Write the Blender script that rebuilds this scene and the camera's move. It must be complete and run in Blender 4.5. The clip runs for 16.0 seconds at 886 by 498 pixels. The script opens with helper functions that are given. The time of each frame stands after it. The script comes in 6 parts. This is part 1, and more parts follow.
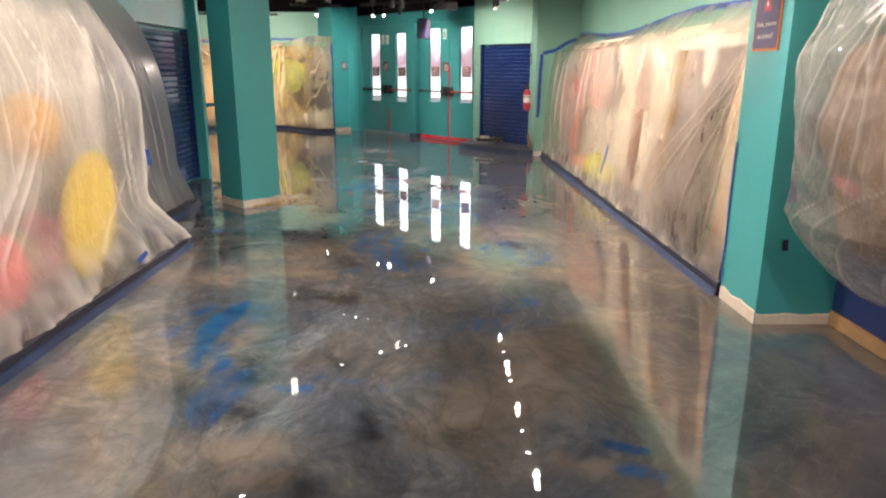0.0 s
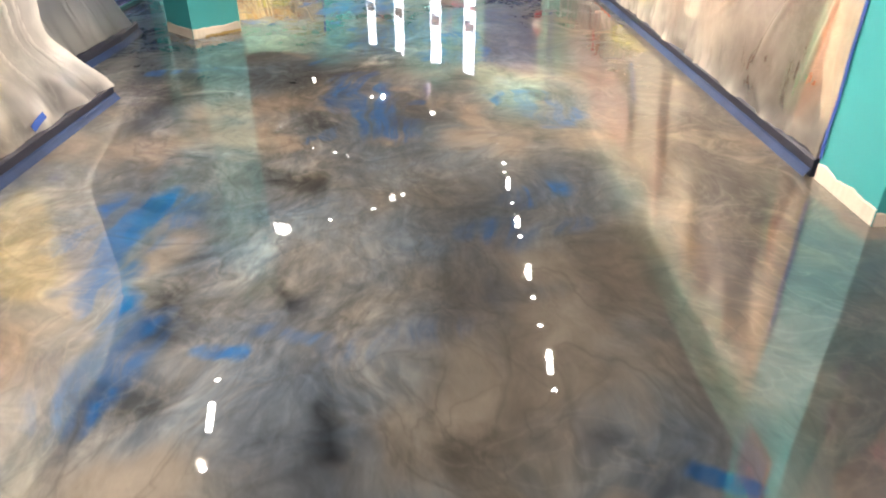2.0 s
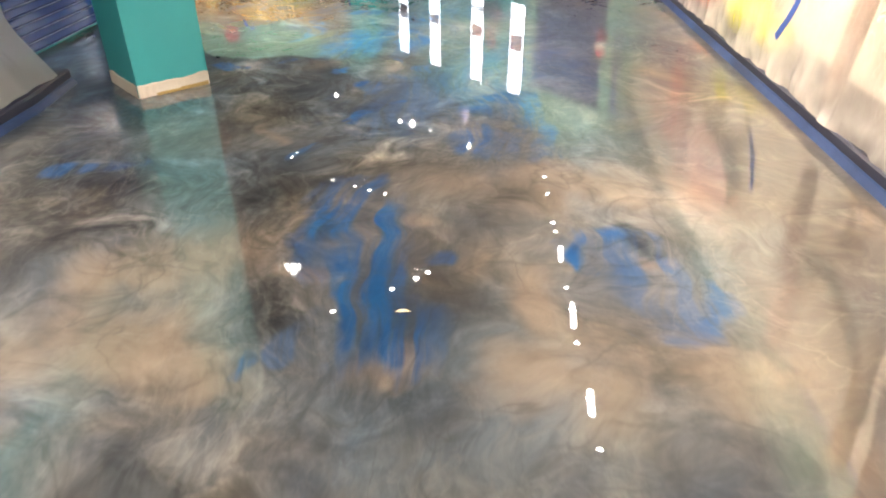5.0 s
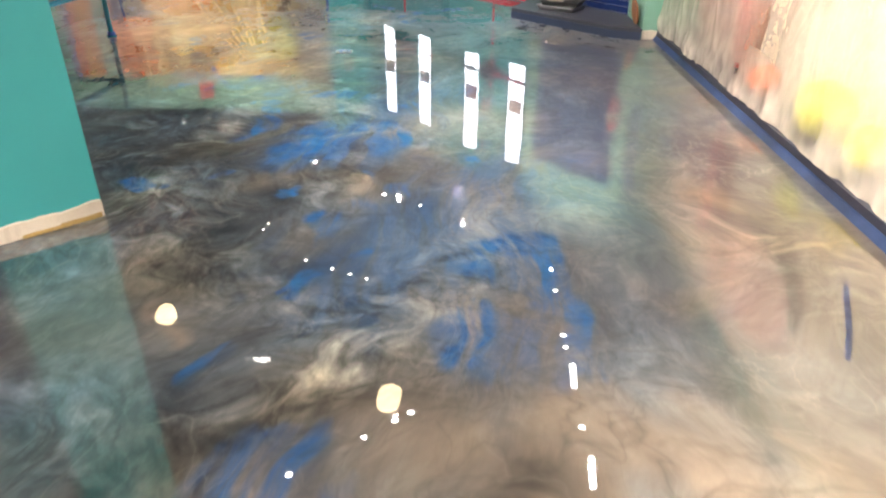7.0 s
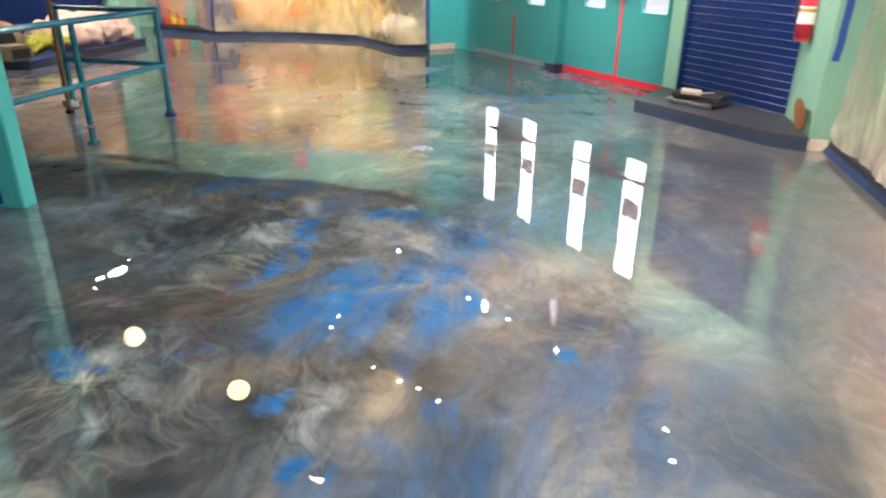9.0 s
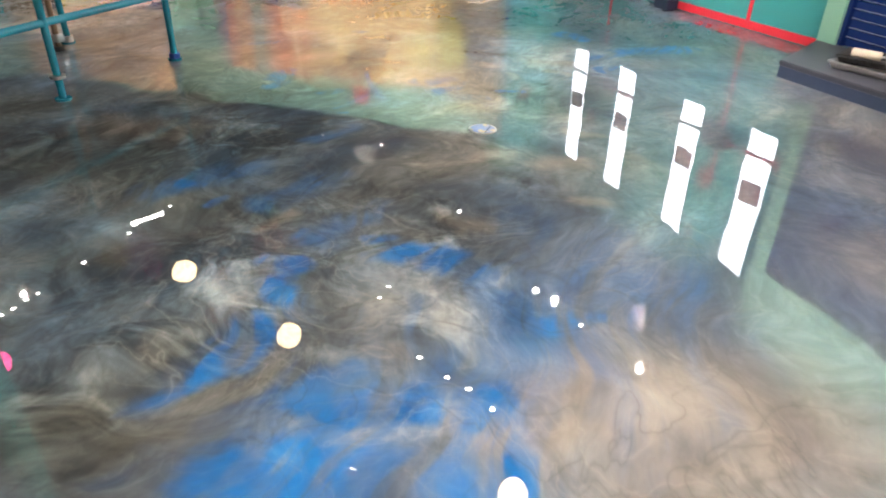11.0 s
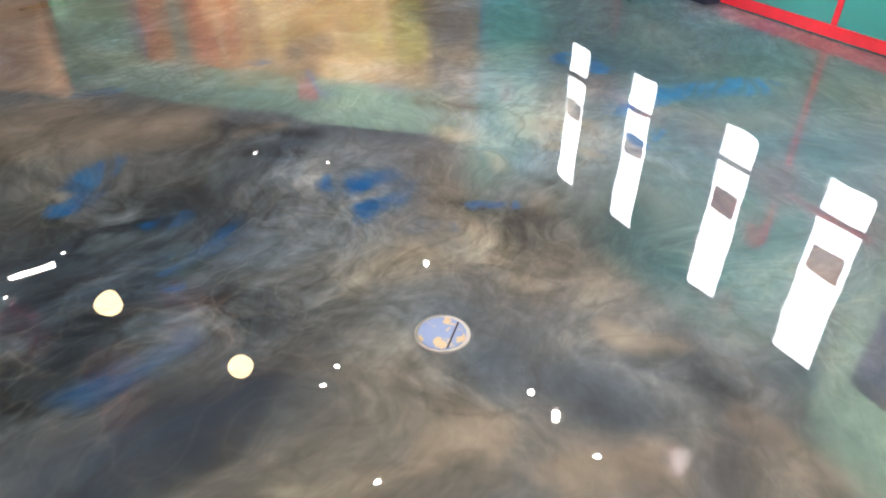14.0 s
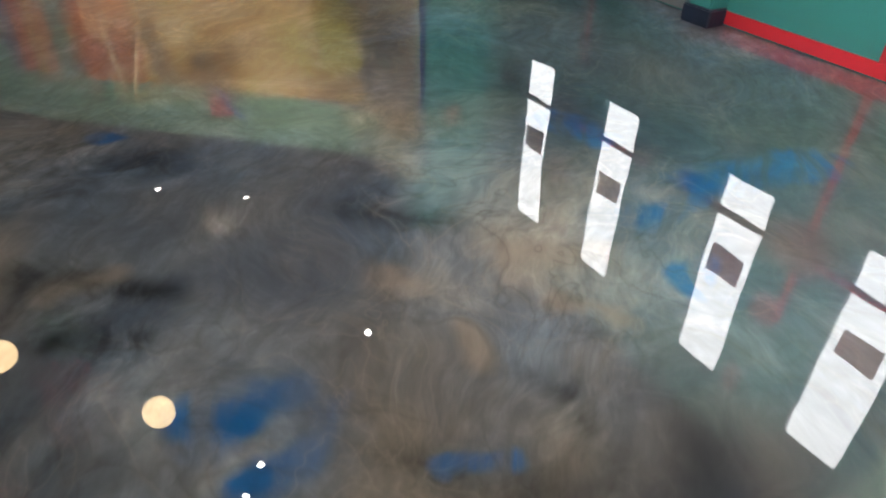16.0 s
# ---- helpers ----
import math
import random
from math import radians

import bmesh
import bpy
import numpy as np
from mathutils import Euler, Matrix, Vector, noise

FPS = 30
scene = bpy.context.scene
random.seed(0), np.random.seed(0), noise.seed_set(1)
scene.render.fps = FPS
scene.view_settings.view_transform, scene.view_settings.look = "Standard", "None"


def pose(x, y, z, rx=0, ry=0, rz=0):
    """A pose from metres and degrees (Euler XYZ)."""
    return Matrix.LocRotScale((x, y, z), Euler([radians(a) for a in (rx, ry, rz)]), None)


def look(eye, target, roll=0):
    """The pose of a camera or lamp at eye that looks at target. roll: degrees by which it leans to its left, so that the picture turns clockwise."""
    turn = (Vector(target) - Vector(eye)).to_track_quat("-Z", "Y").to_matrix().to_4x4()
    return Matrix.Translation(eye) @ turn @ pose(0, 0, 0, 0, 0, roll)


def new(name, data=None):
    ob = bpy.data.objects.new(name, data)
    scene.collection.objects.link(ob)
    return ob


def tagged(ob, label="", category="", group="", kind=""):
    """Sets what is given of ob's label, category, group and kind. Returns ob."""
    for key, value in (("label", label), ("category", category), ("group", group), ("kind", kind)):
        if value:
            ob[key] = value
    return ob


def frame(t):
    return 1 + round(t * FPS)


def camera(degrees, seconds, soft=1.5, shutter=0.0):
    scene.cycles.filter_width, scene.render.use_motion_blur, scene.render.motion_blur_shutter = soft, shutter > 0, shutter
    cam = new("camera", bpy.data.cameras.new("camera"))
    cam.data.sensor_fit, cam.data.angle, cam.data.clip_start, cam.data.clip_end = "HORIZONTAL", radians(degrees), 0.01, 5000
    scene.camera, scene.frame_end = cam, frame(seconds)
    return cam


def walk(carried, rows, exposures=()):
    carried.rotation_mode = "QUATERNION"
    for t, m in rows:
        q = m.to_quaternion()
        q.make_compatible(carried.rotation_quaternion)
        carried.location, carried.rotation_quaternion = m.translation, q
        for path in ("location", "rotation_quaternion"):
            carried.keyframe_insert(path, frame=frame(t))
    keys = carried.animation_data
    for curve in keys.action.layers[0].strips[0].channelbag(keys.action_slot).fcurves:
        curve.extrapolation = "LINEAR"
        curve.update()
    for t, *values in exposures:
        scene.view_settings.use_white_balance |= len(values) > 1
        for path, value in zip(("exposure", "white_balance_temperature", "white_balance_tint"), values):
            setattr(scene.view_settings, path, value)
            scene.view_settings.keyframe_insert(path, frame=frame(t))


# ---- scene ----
# camera and walk
cam = camera(66.3, 16.0, soft=2.0, shutter=0.4)
PATH = [
    (0, 0.000, 0.000, 1.359, -14.92, 0.08, -1.05),
    (0.5, 0.043, 0.269, 1.328, -19.86, 0.78, -1.02),
    (1, 0.083, 0.550, 1.312, -25.25, 2.29, 0.28),
    (1.5, 0.048, 0.830, 1.310, -28.24, 1.77, -0.59),
    (2, 0.038, 1.125, 1.289, -30.31, -0.22, -0.82),
    (2.5, 0.072, 1.443, 1.315, -29.09, 0.73, 2.98),
    (3, 0.069, 1.734, 1.301, -29.10, 1.21, 2.54),
    (5.5, 0.030, 3.342, 1.322, -31.93, -0.31, 2.52),
    (6, 0.061, 3.689, 1.331, -30.95, 1.50, 4.32),
    (6.5, 0.039, 4.040, 1.319, -30.31, 1.16, 3.67),
    (7, 0.024, 4.350, 1.335, -28.95, 0.27, 1.87),
    (7.5, 0.039, 4.695, 1.331, -26.21, 2.48, 4.25),
    (8, 0.035, 5.040, 1.317, -26.29, 3.18, 4.75),
    (8.5, 0.010, 5.381, 1.310, -24.85, -0.19, 4.74),
    (9, 0.034, 5.713, 1.281, -23.83, 0.72, 11.32),
    (9.5, 0.020, 6.044, 1.277, -24.38, 2.45, 13.72),
    (12, -0.321, 7.696, 1.200, -33.19, 1.06, 21.65),
    (12.5, -0.392, 8.032, 1.209, -31.41, 2.39, 22.76),
    (13, -0.496, 8.339, 1.198, -31.47, 2.07, 23.40),
    (13.5, -0.603, 8.641, 1.193, -33.44, -0.38, 18.00),
    (14, -0.655, 8.956, 1.157, -34.26, 0.59, 16.18),
    (14.5, -0.733, 9.236, 1.135, -35.27, 1.81, 15.61),
    (15, -0.841, 9.518, 1.125, -35.08, 1.30, 12.80),
    (15.5, -0.924, 9.792, 1.085, -35.08, 1.60, 9.96),
    (16, -0.981, 10.076, 1.077, -35.66, 2.14, 10.08),
]
walk(cam, [(t, pose(x, y, z, 90 + pitch, 0, yaw) @ pose(0, 0, 0, 0, 0, roll)) for t, x, y, z, pitch, roll, yaw in PATH],
     ((0.0, -0.53, 6480, 14), (0.5, -0.36, 6450, 14), (1.0, -0.07, 6350, 13), (2.0, 0.17, 6380, 10), (3.0, 0.2, 6400, 10), (7.0, 0.2, 6300, 10), (9.0, 0.32, 6330, 10), (12.0, 0.52, 6380, 10), (13.2, 0.58, 6450, 11), (14.5, 0.05, 6500, 11), (16.0, -0.5, 6650, 10)))

# ---- world, daylight and lamps ----
world = bpy.data.worlds.new("world")
scene.world = world
world.use_nodes = True
wn = world.node_tree.nodes
sky = wn.new("ShaderNodeTexSky")
sky.sky_type = "NISHITA"
sky.sun_disc = False
sky.sun_elevation, sky.sun_rotation = radians(40), radians(30)
wn["Background"].inputs[1].default_value = 0.12
world.node_tree.links.new(sky.outputs[0], wn["Background"].inputs[0])
scene.view_settings.exposure = 0.0

WARM = (1.0, 0.835, 0.71)


def spot_lamp(name, at, target, watts, angle=90, color=WARM, radius=0.02):
    data = bpy.data.lights.new(name, "SPOT")
    data.energy, data.color, data.shadow_soft_size = watts, color, radius
    data.spot_size, data.spot_blend = radians(angle), 0.7
    ob = new(name, data)
    ob.matrix_world = look(at, target)
    return ob


# ---- materials ----
def material(name):
    m = bpy.data.materials.new(name)
    m.use_nodes = True
    nt = m.node_tree
    return m, nt, nt.nodes["Principled BSDF"]


def nd(nt, kind, **values):
    n = nt.nodes.new(kind)
    for key, value in values.items():
        n.inputs[key.replace("_", " ")].default_value = value
    return n


def ramp(nt, fac, stops):
    r = nt.nodes.new("ShaderNodeValToRGB")
    els = r.color_ramp.elements
    while len(els) < len(stops):
        els.new(0.5)
    for e, (p, c) in zip(els, stops):
        e.position, e.color = p, (*c, 1)
    nt.links.new(fac, r.inputs[0])
    return r.outputs[0]


def noise_tex(nt, vec, scale, detail=4.0, rough=0.55, distort=0.0):
    n = nd(nt, "ShaderNodeTexNoise", Scale=scale, Detail=detail, Roughness=rough, Distortion=distort)
    if vec is not None:
        nt.links.new(vec, n.inputs["Vector"])
    return n


def mixc(nt, fac, a, b, mode="MIX"):
    m = nt.nodes.new("ShaderNodeMix")
    m.data_type, m.blend_type = "RGBA", mode
    for sock, v in ((m.inputs["Factor"], fac), (m.inputs["A"], a), (m.inputs["B"], b)):
        if hasattr(v, "links"):
            nt.links.new(v, sock)
        elif isinstance(v, (int, float)):
            sock.default_value = v
        else:
            sock.default_value = (*v, 1)
    return m.outputs["Result"]


def math2(nt, op, a, b=0.0, clamp=False):
    m = nt.nodes.new("ShaderNodeMath")
    m.operation, m.use_clamp = op, clamp
    for sock, v in zip(m.inputs, (a, b)):
        if hasattr(v, "links"):
            nt.links.new(v, sock)
        else:
            sock.default_value = v
    return m.outputs[0]


def bump(nt, bsdf, height, strength, distance=0.01):
    b = nd(nt, "ShaderNodeBump", Strength=strength, Distance=distance)
    nt.links.new(height, b.inputs["Height"])
    nt.links.new(b.outputs[0], bsdf.inputs["Normal"])
    return b


def position(nt):
    return nt.nodes.new("ShaderNodeNewGeometry").outputs["Position"]


def paint(name, color, rough=0.5, vary=0.12, grain=60.0, spec=0.5, metallic=0.0, relief=0.15):
    """Painted or plain surface: tone varies at two scales, with a fine relief."""
    m, nt, b = material(name)
    p = position(nt)
    big, fine = noise_tex(nt, p, 1.3, 5), noise_tex(nt, p, grain, 3)
    dark = tuple(c * (1 - 2 * vary) for c in color)
    light = tuple(min(1, c * (1 + vary)) for c in color)
    c1 = ramp(nt, big.outputs[0], ((0.3, dark), (0.7, light)))
    c2 = mixc(nt, math2(nt, "MULTIPLY", fine.outputs[0], 0.25), c1, dark)
    nt.links.new(c2, b.inputs["Base Color"])
    b.inputs["Roughness"].default_value = rough
    b.inputs["Specular IOR Level"].default_value = spec
    b.inputs["Metallic"].default_value = metallic
    bump(nt, b, fine.outputs[0], relief, 0.003)
    return m


def glow(name, color, strength):
    m, nt, b = material(name)
    b.inputs["Base Color"].default_value = (*color, 1)
    b.inputs["Emission Color"].default_value = (*color, 1)
    b.inputs["Emission Strength"].default_value = strength
    return m


def plastic_film(name, tint, see=0.3, rough=0.25, relief=0.35, blur=0.5, lines=0.45):
    """Thin translucent dust sheet: milky, partly clear where it lies single, white where it is gathered, with a sharp sheen and fine creases."""
    m, nt, b = material(name)
    out = nt.nodes["Material Output"]
    p = position(nt)
    sq = nd(nt, "ShaderNodeMapping", Scale=(1.0, 1.0, 0.25))
    nt.links.new(p, sq.inputs[0])
    streak = noise_tex(nt, sq.outputs[0], 3.2, 3, 0.5, 0.8)
    cloud = noise_tex(nt, p, 1.6, 4)
    creases = noise_tex(nt, sq.outputs[0], 4.5, 3, 0.5, 1.2)
    crumple = noise_tex(nt, p, 9.0, 3, 0.5, 1.0)
    ridge = math2(nt, "ABSOLUTE", math2(nt, "SUBTRACT", creases.outputs[0], 0.5))
    ridge2 = math2(nt, "ABSOLUTE", math2(nt, "SUBTRACT", crumple.outputs[0], 0.5))
    crease = ramp(nt, ridge, ((0.0, (1, 1, 1)), (0.014, (0.3, 0.3, 0.3)), (0.05, (0, 0, 0))))
    crease2 = ramp(nt, ridge2, ((0.0, (1, 1, 1)), (0.04, (0, 0, 0))))
    low = tuple(c * 0.93 for c in tint)
    nt.links.new(ramp(nt, streak.outputs[0], ((0.32, low), (0.62, tint))), b.inputs["Base Color"])
    b.inputs["Roughness"].default_value = rough
    b.inputs["IOR"].default_value = 1.55
    b.inputs["Coat Weight"].default_value = 1.0
    b.inputs["Coat Roughness"].default_value = 0.10
    h = math2(nt, "ADD", math2(nt, "ADD", streak.outputs[0], math2(nt, "MULTIPLY", crease, 0.16)), math2(nt, "MULTIPLY", crease2, 0.05))
    bp = bump(nt, b, h, relief, 0.03)
    nt.links.new(bp.outputs[0], b.inputs["Coat Normal"])
    trl = nd(nt, "ShaderNodeBsdfTranslucent")
    trl.inputs[0].default_value = (*tint, 1)
    nt.links.new(bp.outputs[0], trl.inputs["Normal"])
    clear = nd(nt, "ShaderNodeBsdfTransparent")
    clear.inputs[0].default_value = (0.97, 0.96, 0.94, 1)
    body = nt.nodes.new("ShaderNodeMixShader")
    body.inputs[0].default_value = 0.3
    nt.links.new(b.outputs[0], body.inputs[1])
    nt.links.new(trl.outputs[0], body.inputs[2])
    fin = nt.nodes.new("ShaderNodeMixShader")
    at = nt.nodes.new("ShaderNodeAttribute")
    at.attribute_name = "gather"
    thick = math2(nt, "MAXIMUM", at.outputs["Fac"], math2(nt, "MULTIPLY", math2(nt, "MAXIMUM", crease, math2(nt, "MULTIPLY", crease2, 0.6)), lines))
    single = math2(nt, "SUBTRACT", 1.0, math2(nt, "MULTIPLY", thick, 0.85), True)
    fac = math2(nt, "MULTIPLY", ramp(nt, cloud.outputs[0], ((0.3, (0.6, 0.6, 0.6)), (0.7, (1, 1, 1)))), see, True)
    nt.links.new(math2(nt, "MULTIPLY", fac, single), fin.inputs[0])
    nt.links.new(body.outputs[0], fin.inputs[1])
    haze = nd(nt, "ShaderNodeBsdfRefraction", Roughness=0.55, IOR=1.3)
    haze.inputs[0].default_value = (0.97, 0.96, 0.94, 1)
    soft = nt.nodes.new("ShaderNodeMixShader")
    soft.inputs[0].default_value = blur
    nt.links.new(clear.outputs[0], soft.inputs[1])
    nt.links.new(haze.outputs[0], soft.inputs[2])
    nt.links.new(soft.outputs[0], fin.inputs[2])
    nt.links.new(fin.outputs[0], out.inputs["Surface"])
    return m


TEAL = paint("teal_paint", (0.045, 0.34, 0.355), 0.45, 0.05, 90)
# the wall teal again, with warm lamp light put into its colour
LIT_TEAL = paint("lit_teal_paint", (0.21, 0.43, 0.335), 0.5, 0.05, 90)
TEAL_DOOR = paint("teal_door_paint", (0.036, 0.23, 0.24), 0.3, 0.05, 90)
TEAL_RAIL = paint("teal_rail_paint", (0.014, 0.165, 0.25), 0.2, 0.06, 120)
BLACK = paint("black_paint", (0.005, 0.005, 0.0055), 0.9, 0.2, 30, 0.1)
DARK_METAL = paint("black_metal", (0.02, 0.02, 0.022), 0.4, 0.2, 80)
NAVY = paint("navy_shutter_enamel", (0.009, 0.024, 0.115), 0.1, 0.1, 40, relief=0.04)
# lamp glints on the slat beads, put into a pale colour
SLAT_GLINT = paint("slat_glint_paint", (0.40, 0.47, 0.68), 0.2, 0.35, 9)
NAVY_DULL = paint("navy_board", (0.012, 0.03, 0.14), 0.5, 0.1, 40)
COVE = paint("blue_grey_cove_vinyl", (0.024, 0.046, 0.115), 0.45, 0.4, 22, 0.1)
STEP = paint("blue_grey_step_vinyl", (0.035, 0.055, 0.11), 0.35, 0.25, 22, 0.4)
VINYL = paint("grey_blue_base_vinyl", (0.20, 0.25, 0.29), 0.5, 0.15, 30)
SLATE = paint("dark_slate_board", (0.045, 0.05, 0.07), 0.45, 0.2, 30)
CURB = paint("dark_blue_vinyl_curb", (0.025, 0.045, 0.10), 0.3, 0.3, 25)
TAPE = paint("blue_masking_tape", (0.02, 0.075, 0.34), 0.55, 0.12, 140)
TAPE_DARK = paint("dark_tape", (0.012, 0.014, 0.03), 0.5, 0.2, 90)
PLASTER = paint("bare_white_plaster", (0.66, 0.60, 0.50), 0.85, 0.22, 35, relief=0.6)
OCHRE = paint("old_yellow_adhesive", (0.38, 0.27, 0.10), 0.8, 0.2, 45, relief=0.5)
RED = paint("red_tape", (0.50, 0.018, 0.04), 0.4, 0.06, 90)
STEEL = paint("brushed_steel", (0.55, 0.55, 0.55), 0.3, 0.1, 120, metallic=1.0)
WOOD = paint("bare_wood", (0.42, 0.26, 0.12), 0.6, 0.2, 30)
WHITE = paint("white_paper", (0.75, 0.72, 0.68), 0.7, 0.06, 60)
MAROON = paint("maroon_notice", (0.16, 0.035, 0.04), 0.6, 0.08, 60)
PURPLE = paint("purple_sign", (0.06, 0.05, 0.15), 0.5, 0.08, 60)
ORANGE = paint("orange_sign_border", (0.55, 0.16, 0.03), 0.5, 0.06, 60)
GLOW_SPOT = glow("lamp_glow", (1.0, 0.95, 0.85), 90.0)
GLOW_TUBE = glow("tube_glow", (1.0, 0.95, 0.85), 22.0)
GLOW_GLOBE = glow("globe_glow", (1.0, 0.73, 0.40), 6.5)
FILM_WARM = plastic_film("dust_sheet_warm", (0.97, 0.91, 0.80), 0.93, 0.22, 0.28, 0.14, 0.12)
FILM_LEFT = plastic_film("dust_sheet_milky", (0.94, 0.92, 0.87), 0.97, 0.18, 0.3, 0.28, 0.25)
FILM_GREY = plastic_film("dust_sheet_grey", (0.52, 0.53, 0.51), 0.7, 0.3, 0.2, 0.5, 0.1)
FILM_CLEAR = plastic_film("dust_sheet_clear", (0.84, 0.82, 0.78), 0.96, 0.08, 0.4, 0.10, 0.22)
FILM_FAR = plastic_film("dust_sheet_amber", (0.98, 0.86, 0.55), 0.97, 0.22, 0.3, 0.10, 0.08)
FILM_PURPLE = plastic_film("dust_sheet_purple", (0.62, 0.52, 0.48), 0.92, 0.25, 0.3, 0.15, 0.1)


# ---- mesh helpers ----
def part(name, bm, mat, parent=None, label=""):
    me = bpy.data.meshes.new(name)
    bm.normal_update()
    bm.to_mesh(me)
    bm.free()
    if mat is not None:
        me.materials.append(mat)
    ob = new(name, me)
    if parent is not None:
        ob.parent = parent
    if label:
        ob["label"] = label
    return ob


def smooth(ob):
    for p in ob.data.polygons:
        p.use_smooth = True
    return ob


def thing(name, at, label, category, group="", kind=""):
    e = new(name)
    e.location = at
    bpy.context.view_layer.update()
    return tagged(e, label, category, group, kind)


def add_box(bm, x0, x1, y0, y1, z0, z1, bevel=0.0):
    made = bmesh.ops.create_cube(bm, size=1.0, matrix=Matrix.Translation(((x0 + x1) / 2, (y0 + y1) / 2, (z0 + z1) / 2)) @ Matrix.Diagonal((x1 - x0, y1 - y0, z1 - z0, 1)))
    if bevel:
        edges = {e for v in made["verts"] for e in v.link_edges}
        bmesh.ops.bevel(bm, geom=list(edges), offset=bevel, segments=2, affect="EDGES")
    return bm


def boxm(x0, x1, y0, y1, z0, z1, bevel=0.0):
    return add_box(bmesh.new(), x0, x1, y0, y1, z0, z1, bevel)


def prism(points, z0, z1, bevel=0.0):
    """An upright block on a plan outline, counter-clockwise."""
    bm = bmesh.new()
    lo = [bm.verts.new((x, y, z0)) for x, y in points]
    hi = [bm.verts.new((x, y, z1)) for x, y in points]
    n = len(points)
    bm.faces.new(hi)
    bm.faces.new(lo[::-1])
    for i in range(n):
        bm.faces.new((lo[i], lo[(i + 1) % n], hi[(i + 1) % n], hi[i]))
    if bevel:
        bmesh.ops.bevel(bm, geom=bm.edges[:], offset=bevel, segments=2, affect="EDGES")
    return bm


def rod(bm, a, b, r, sides=12, r2=None):
    a, b = Vector(a), Vector(b)
    d = b - a
    m = Matrix.Translation((a + b) / 2) @ d.to_track_quat("Z", "Y").to_matrix().to_4x4()
    bmesh.ops.create_cone(bm, cap_ends=True, segments=sides, radius1=r, radius2=r if r2 is None else r2, depth=d.length, matrix=m)
    return bm


def ball(bm, at, r, sx=1.0, sy=1.0, sz=1.0, u=20, v=12):
    bmesh.ops.create_uvsphere(bm, u_segments=u, v_segments=v, radius=r, matrix=Matrix.Translation(at) @ Matrix.Diagonal((sx, sy, sz, 1)))
    return bm


def on_line(p0, p1):
    """Frame of an upright plane: u along p0 to p1, w out of it to the right of that way, z up."""
    p0, p1 = Vector((*p0, 0)), Vector((*p1, 0))
    u = (p1 - p0).normalized()
    w = Vector((u.y, -u.x, 0))
    return Matrix(((u.x, w.x, 0, p0.x), (u.y, w.y, 0, p0.y), (0, 0, 1, 0), (0, 0, 0, 1)))


def placed(bm, m):
    bmesh.ops.transform(bm, matrix=m, verts=bm.verts)
    if m.determinant() < 0:
        bmesh.ops.reverse_faces(bm, faces=bm.faces)
    return bm


def lump(at, r, sx, sy, sz, seed, rough=0.18):
    """A rounded, uneven mass."""
    bm = bmesh.new()
    bmesh.ops.create_icosphere(bm, subdivisions=4, radius=r)
    for v in bm.verts:
        n = noise.noise(v.co * (1.6 / r) + Vector((seed * 7.1, seed * 3.3, 0)))
        v.co *= 1 + rough * n
        v.co = Vector((v.co.x * sx, v.co.y * sy, v.co.z * sz)) + Vector(at)
    return bm


def drape(nu, nv, fn):
    """A sheet: fn(u, v) gives its place and how far it is gathered, u along and v up, both from 0 to 1."""
    bm = bmesh.new()
    layer = bm.verts.layers.float.new("gather")
    grid = []
    for j in range(nv + 1):
        row = []
        for i in range(nu + 1):
            x, y, z, g = fn(i / nu, j / nv)
            row.append(bm.verts.new((x, y, z)))
            row[-1][layer] = g
        grid.append(row)
    for j in range(nv):
        for i in range(nu):
            bm.faces.new((grid[j][i], grid[j][i + 1], grid[j + 1][i + 1], grid[j + 1][i]))
    return bm


def fold(s, v, seed, scale=1.0):
    """Depth of gathered folds at s metres along and height v (0 to 1): narrow ridges, longer ones below."""
    a = noise.noise(Vector((s * 2.1 * scale, v * 0.9, seed)))
    s = s + 0.22 * noise.noise(Vector((s * 1.4, v * 2.2, seed + 31.0)))
    b = noise.noise(Vector((s * 3.6 * scale + 2.0 * v, v * 1.3, seed + 9.0)))
    c = noise.noise(Vector((s * 9.0 * scale - 3.0 * v, v * 2.4, seed + 21.0)))
    return 0.55 * a + 0.35 * (1 - 2 * abs(b)) + 0.16 * (1 - 2 * abs(c))


def gathered(s, v, h, anchors, seed, scale=1.0, fan=0.55, reach=0.6):
    """0 to 1: how thickly the sheet lies gathered at the ridges of fold() and pleats()."""
    q = s + 0.22 * noise.noise(Vector((s * 1.4, v * 2.2, seed + 31.0)))
    b = noise.noise(Vector((q * 3.6 * scale + 2.0 * v, v * 1.3, seed + 9.0)))
    g = 0.16 * max(0.0, 1 - abs(b) * 8)
    for k, a in enumerate(anchors):
        r = math.hypot(s - a, h + 0.03)
        th = math.atan2(s - a, h + 0.03)
        g += fan * math.exp(-r / reach) * max(0.0, math.sin(th * (13 + 3 * (k % 3)) + seed + k * 1.7) - 0.55) / 0.45
    return max(0.0, min(1.0, g))


def path_point(points, s):
    """Point at share s of a plan polyline, with its side normal (to the right)."""
    pts = [Vector(p) for p in points]
    ls = [(b - a).length for a, b in zip(pts, pts[1:])]
    d = s * sum(ls)
    for a, b, l in zip(pts, pts[1:], ls):
        if d <= l or b is pts[-1]:
            u = (b - a) / l
            return a + u * d, Vector((u.y, -u.x))
        d -= l



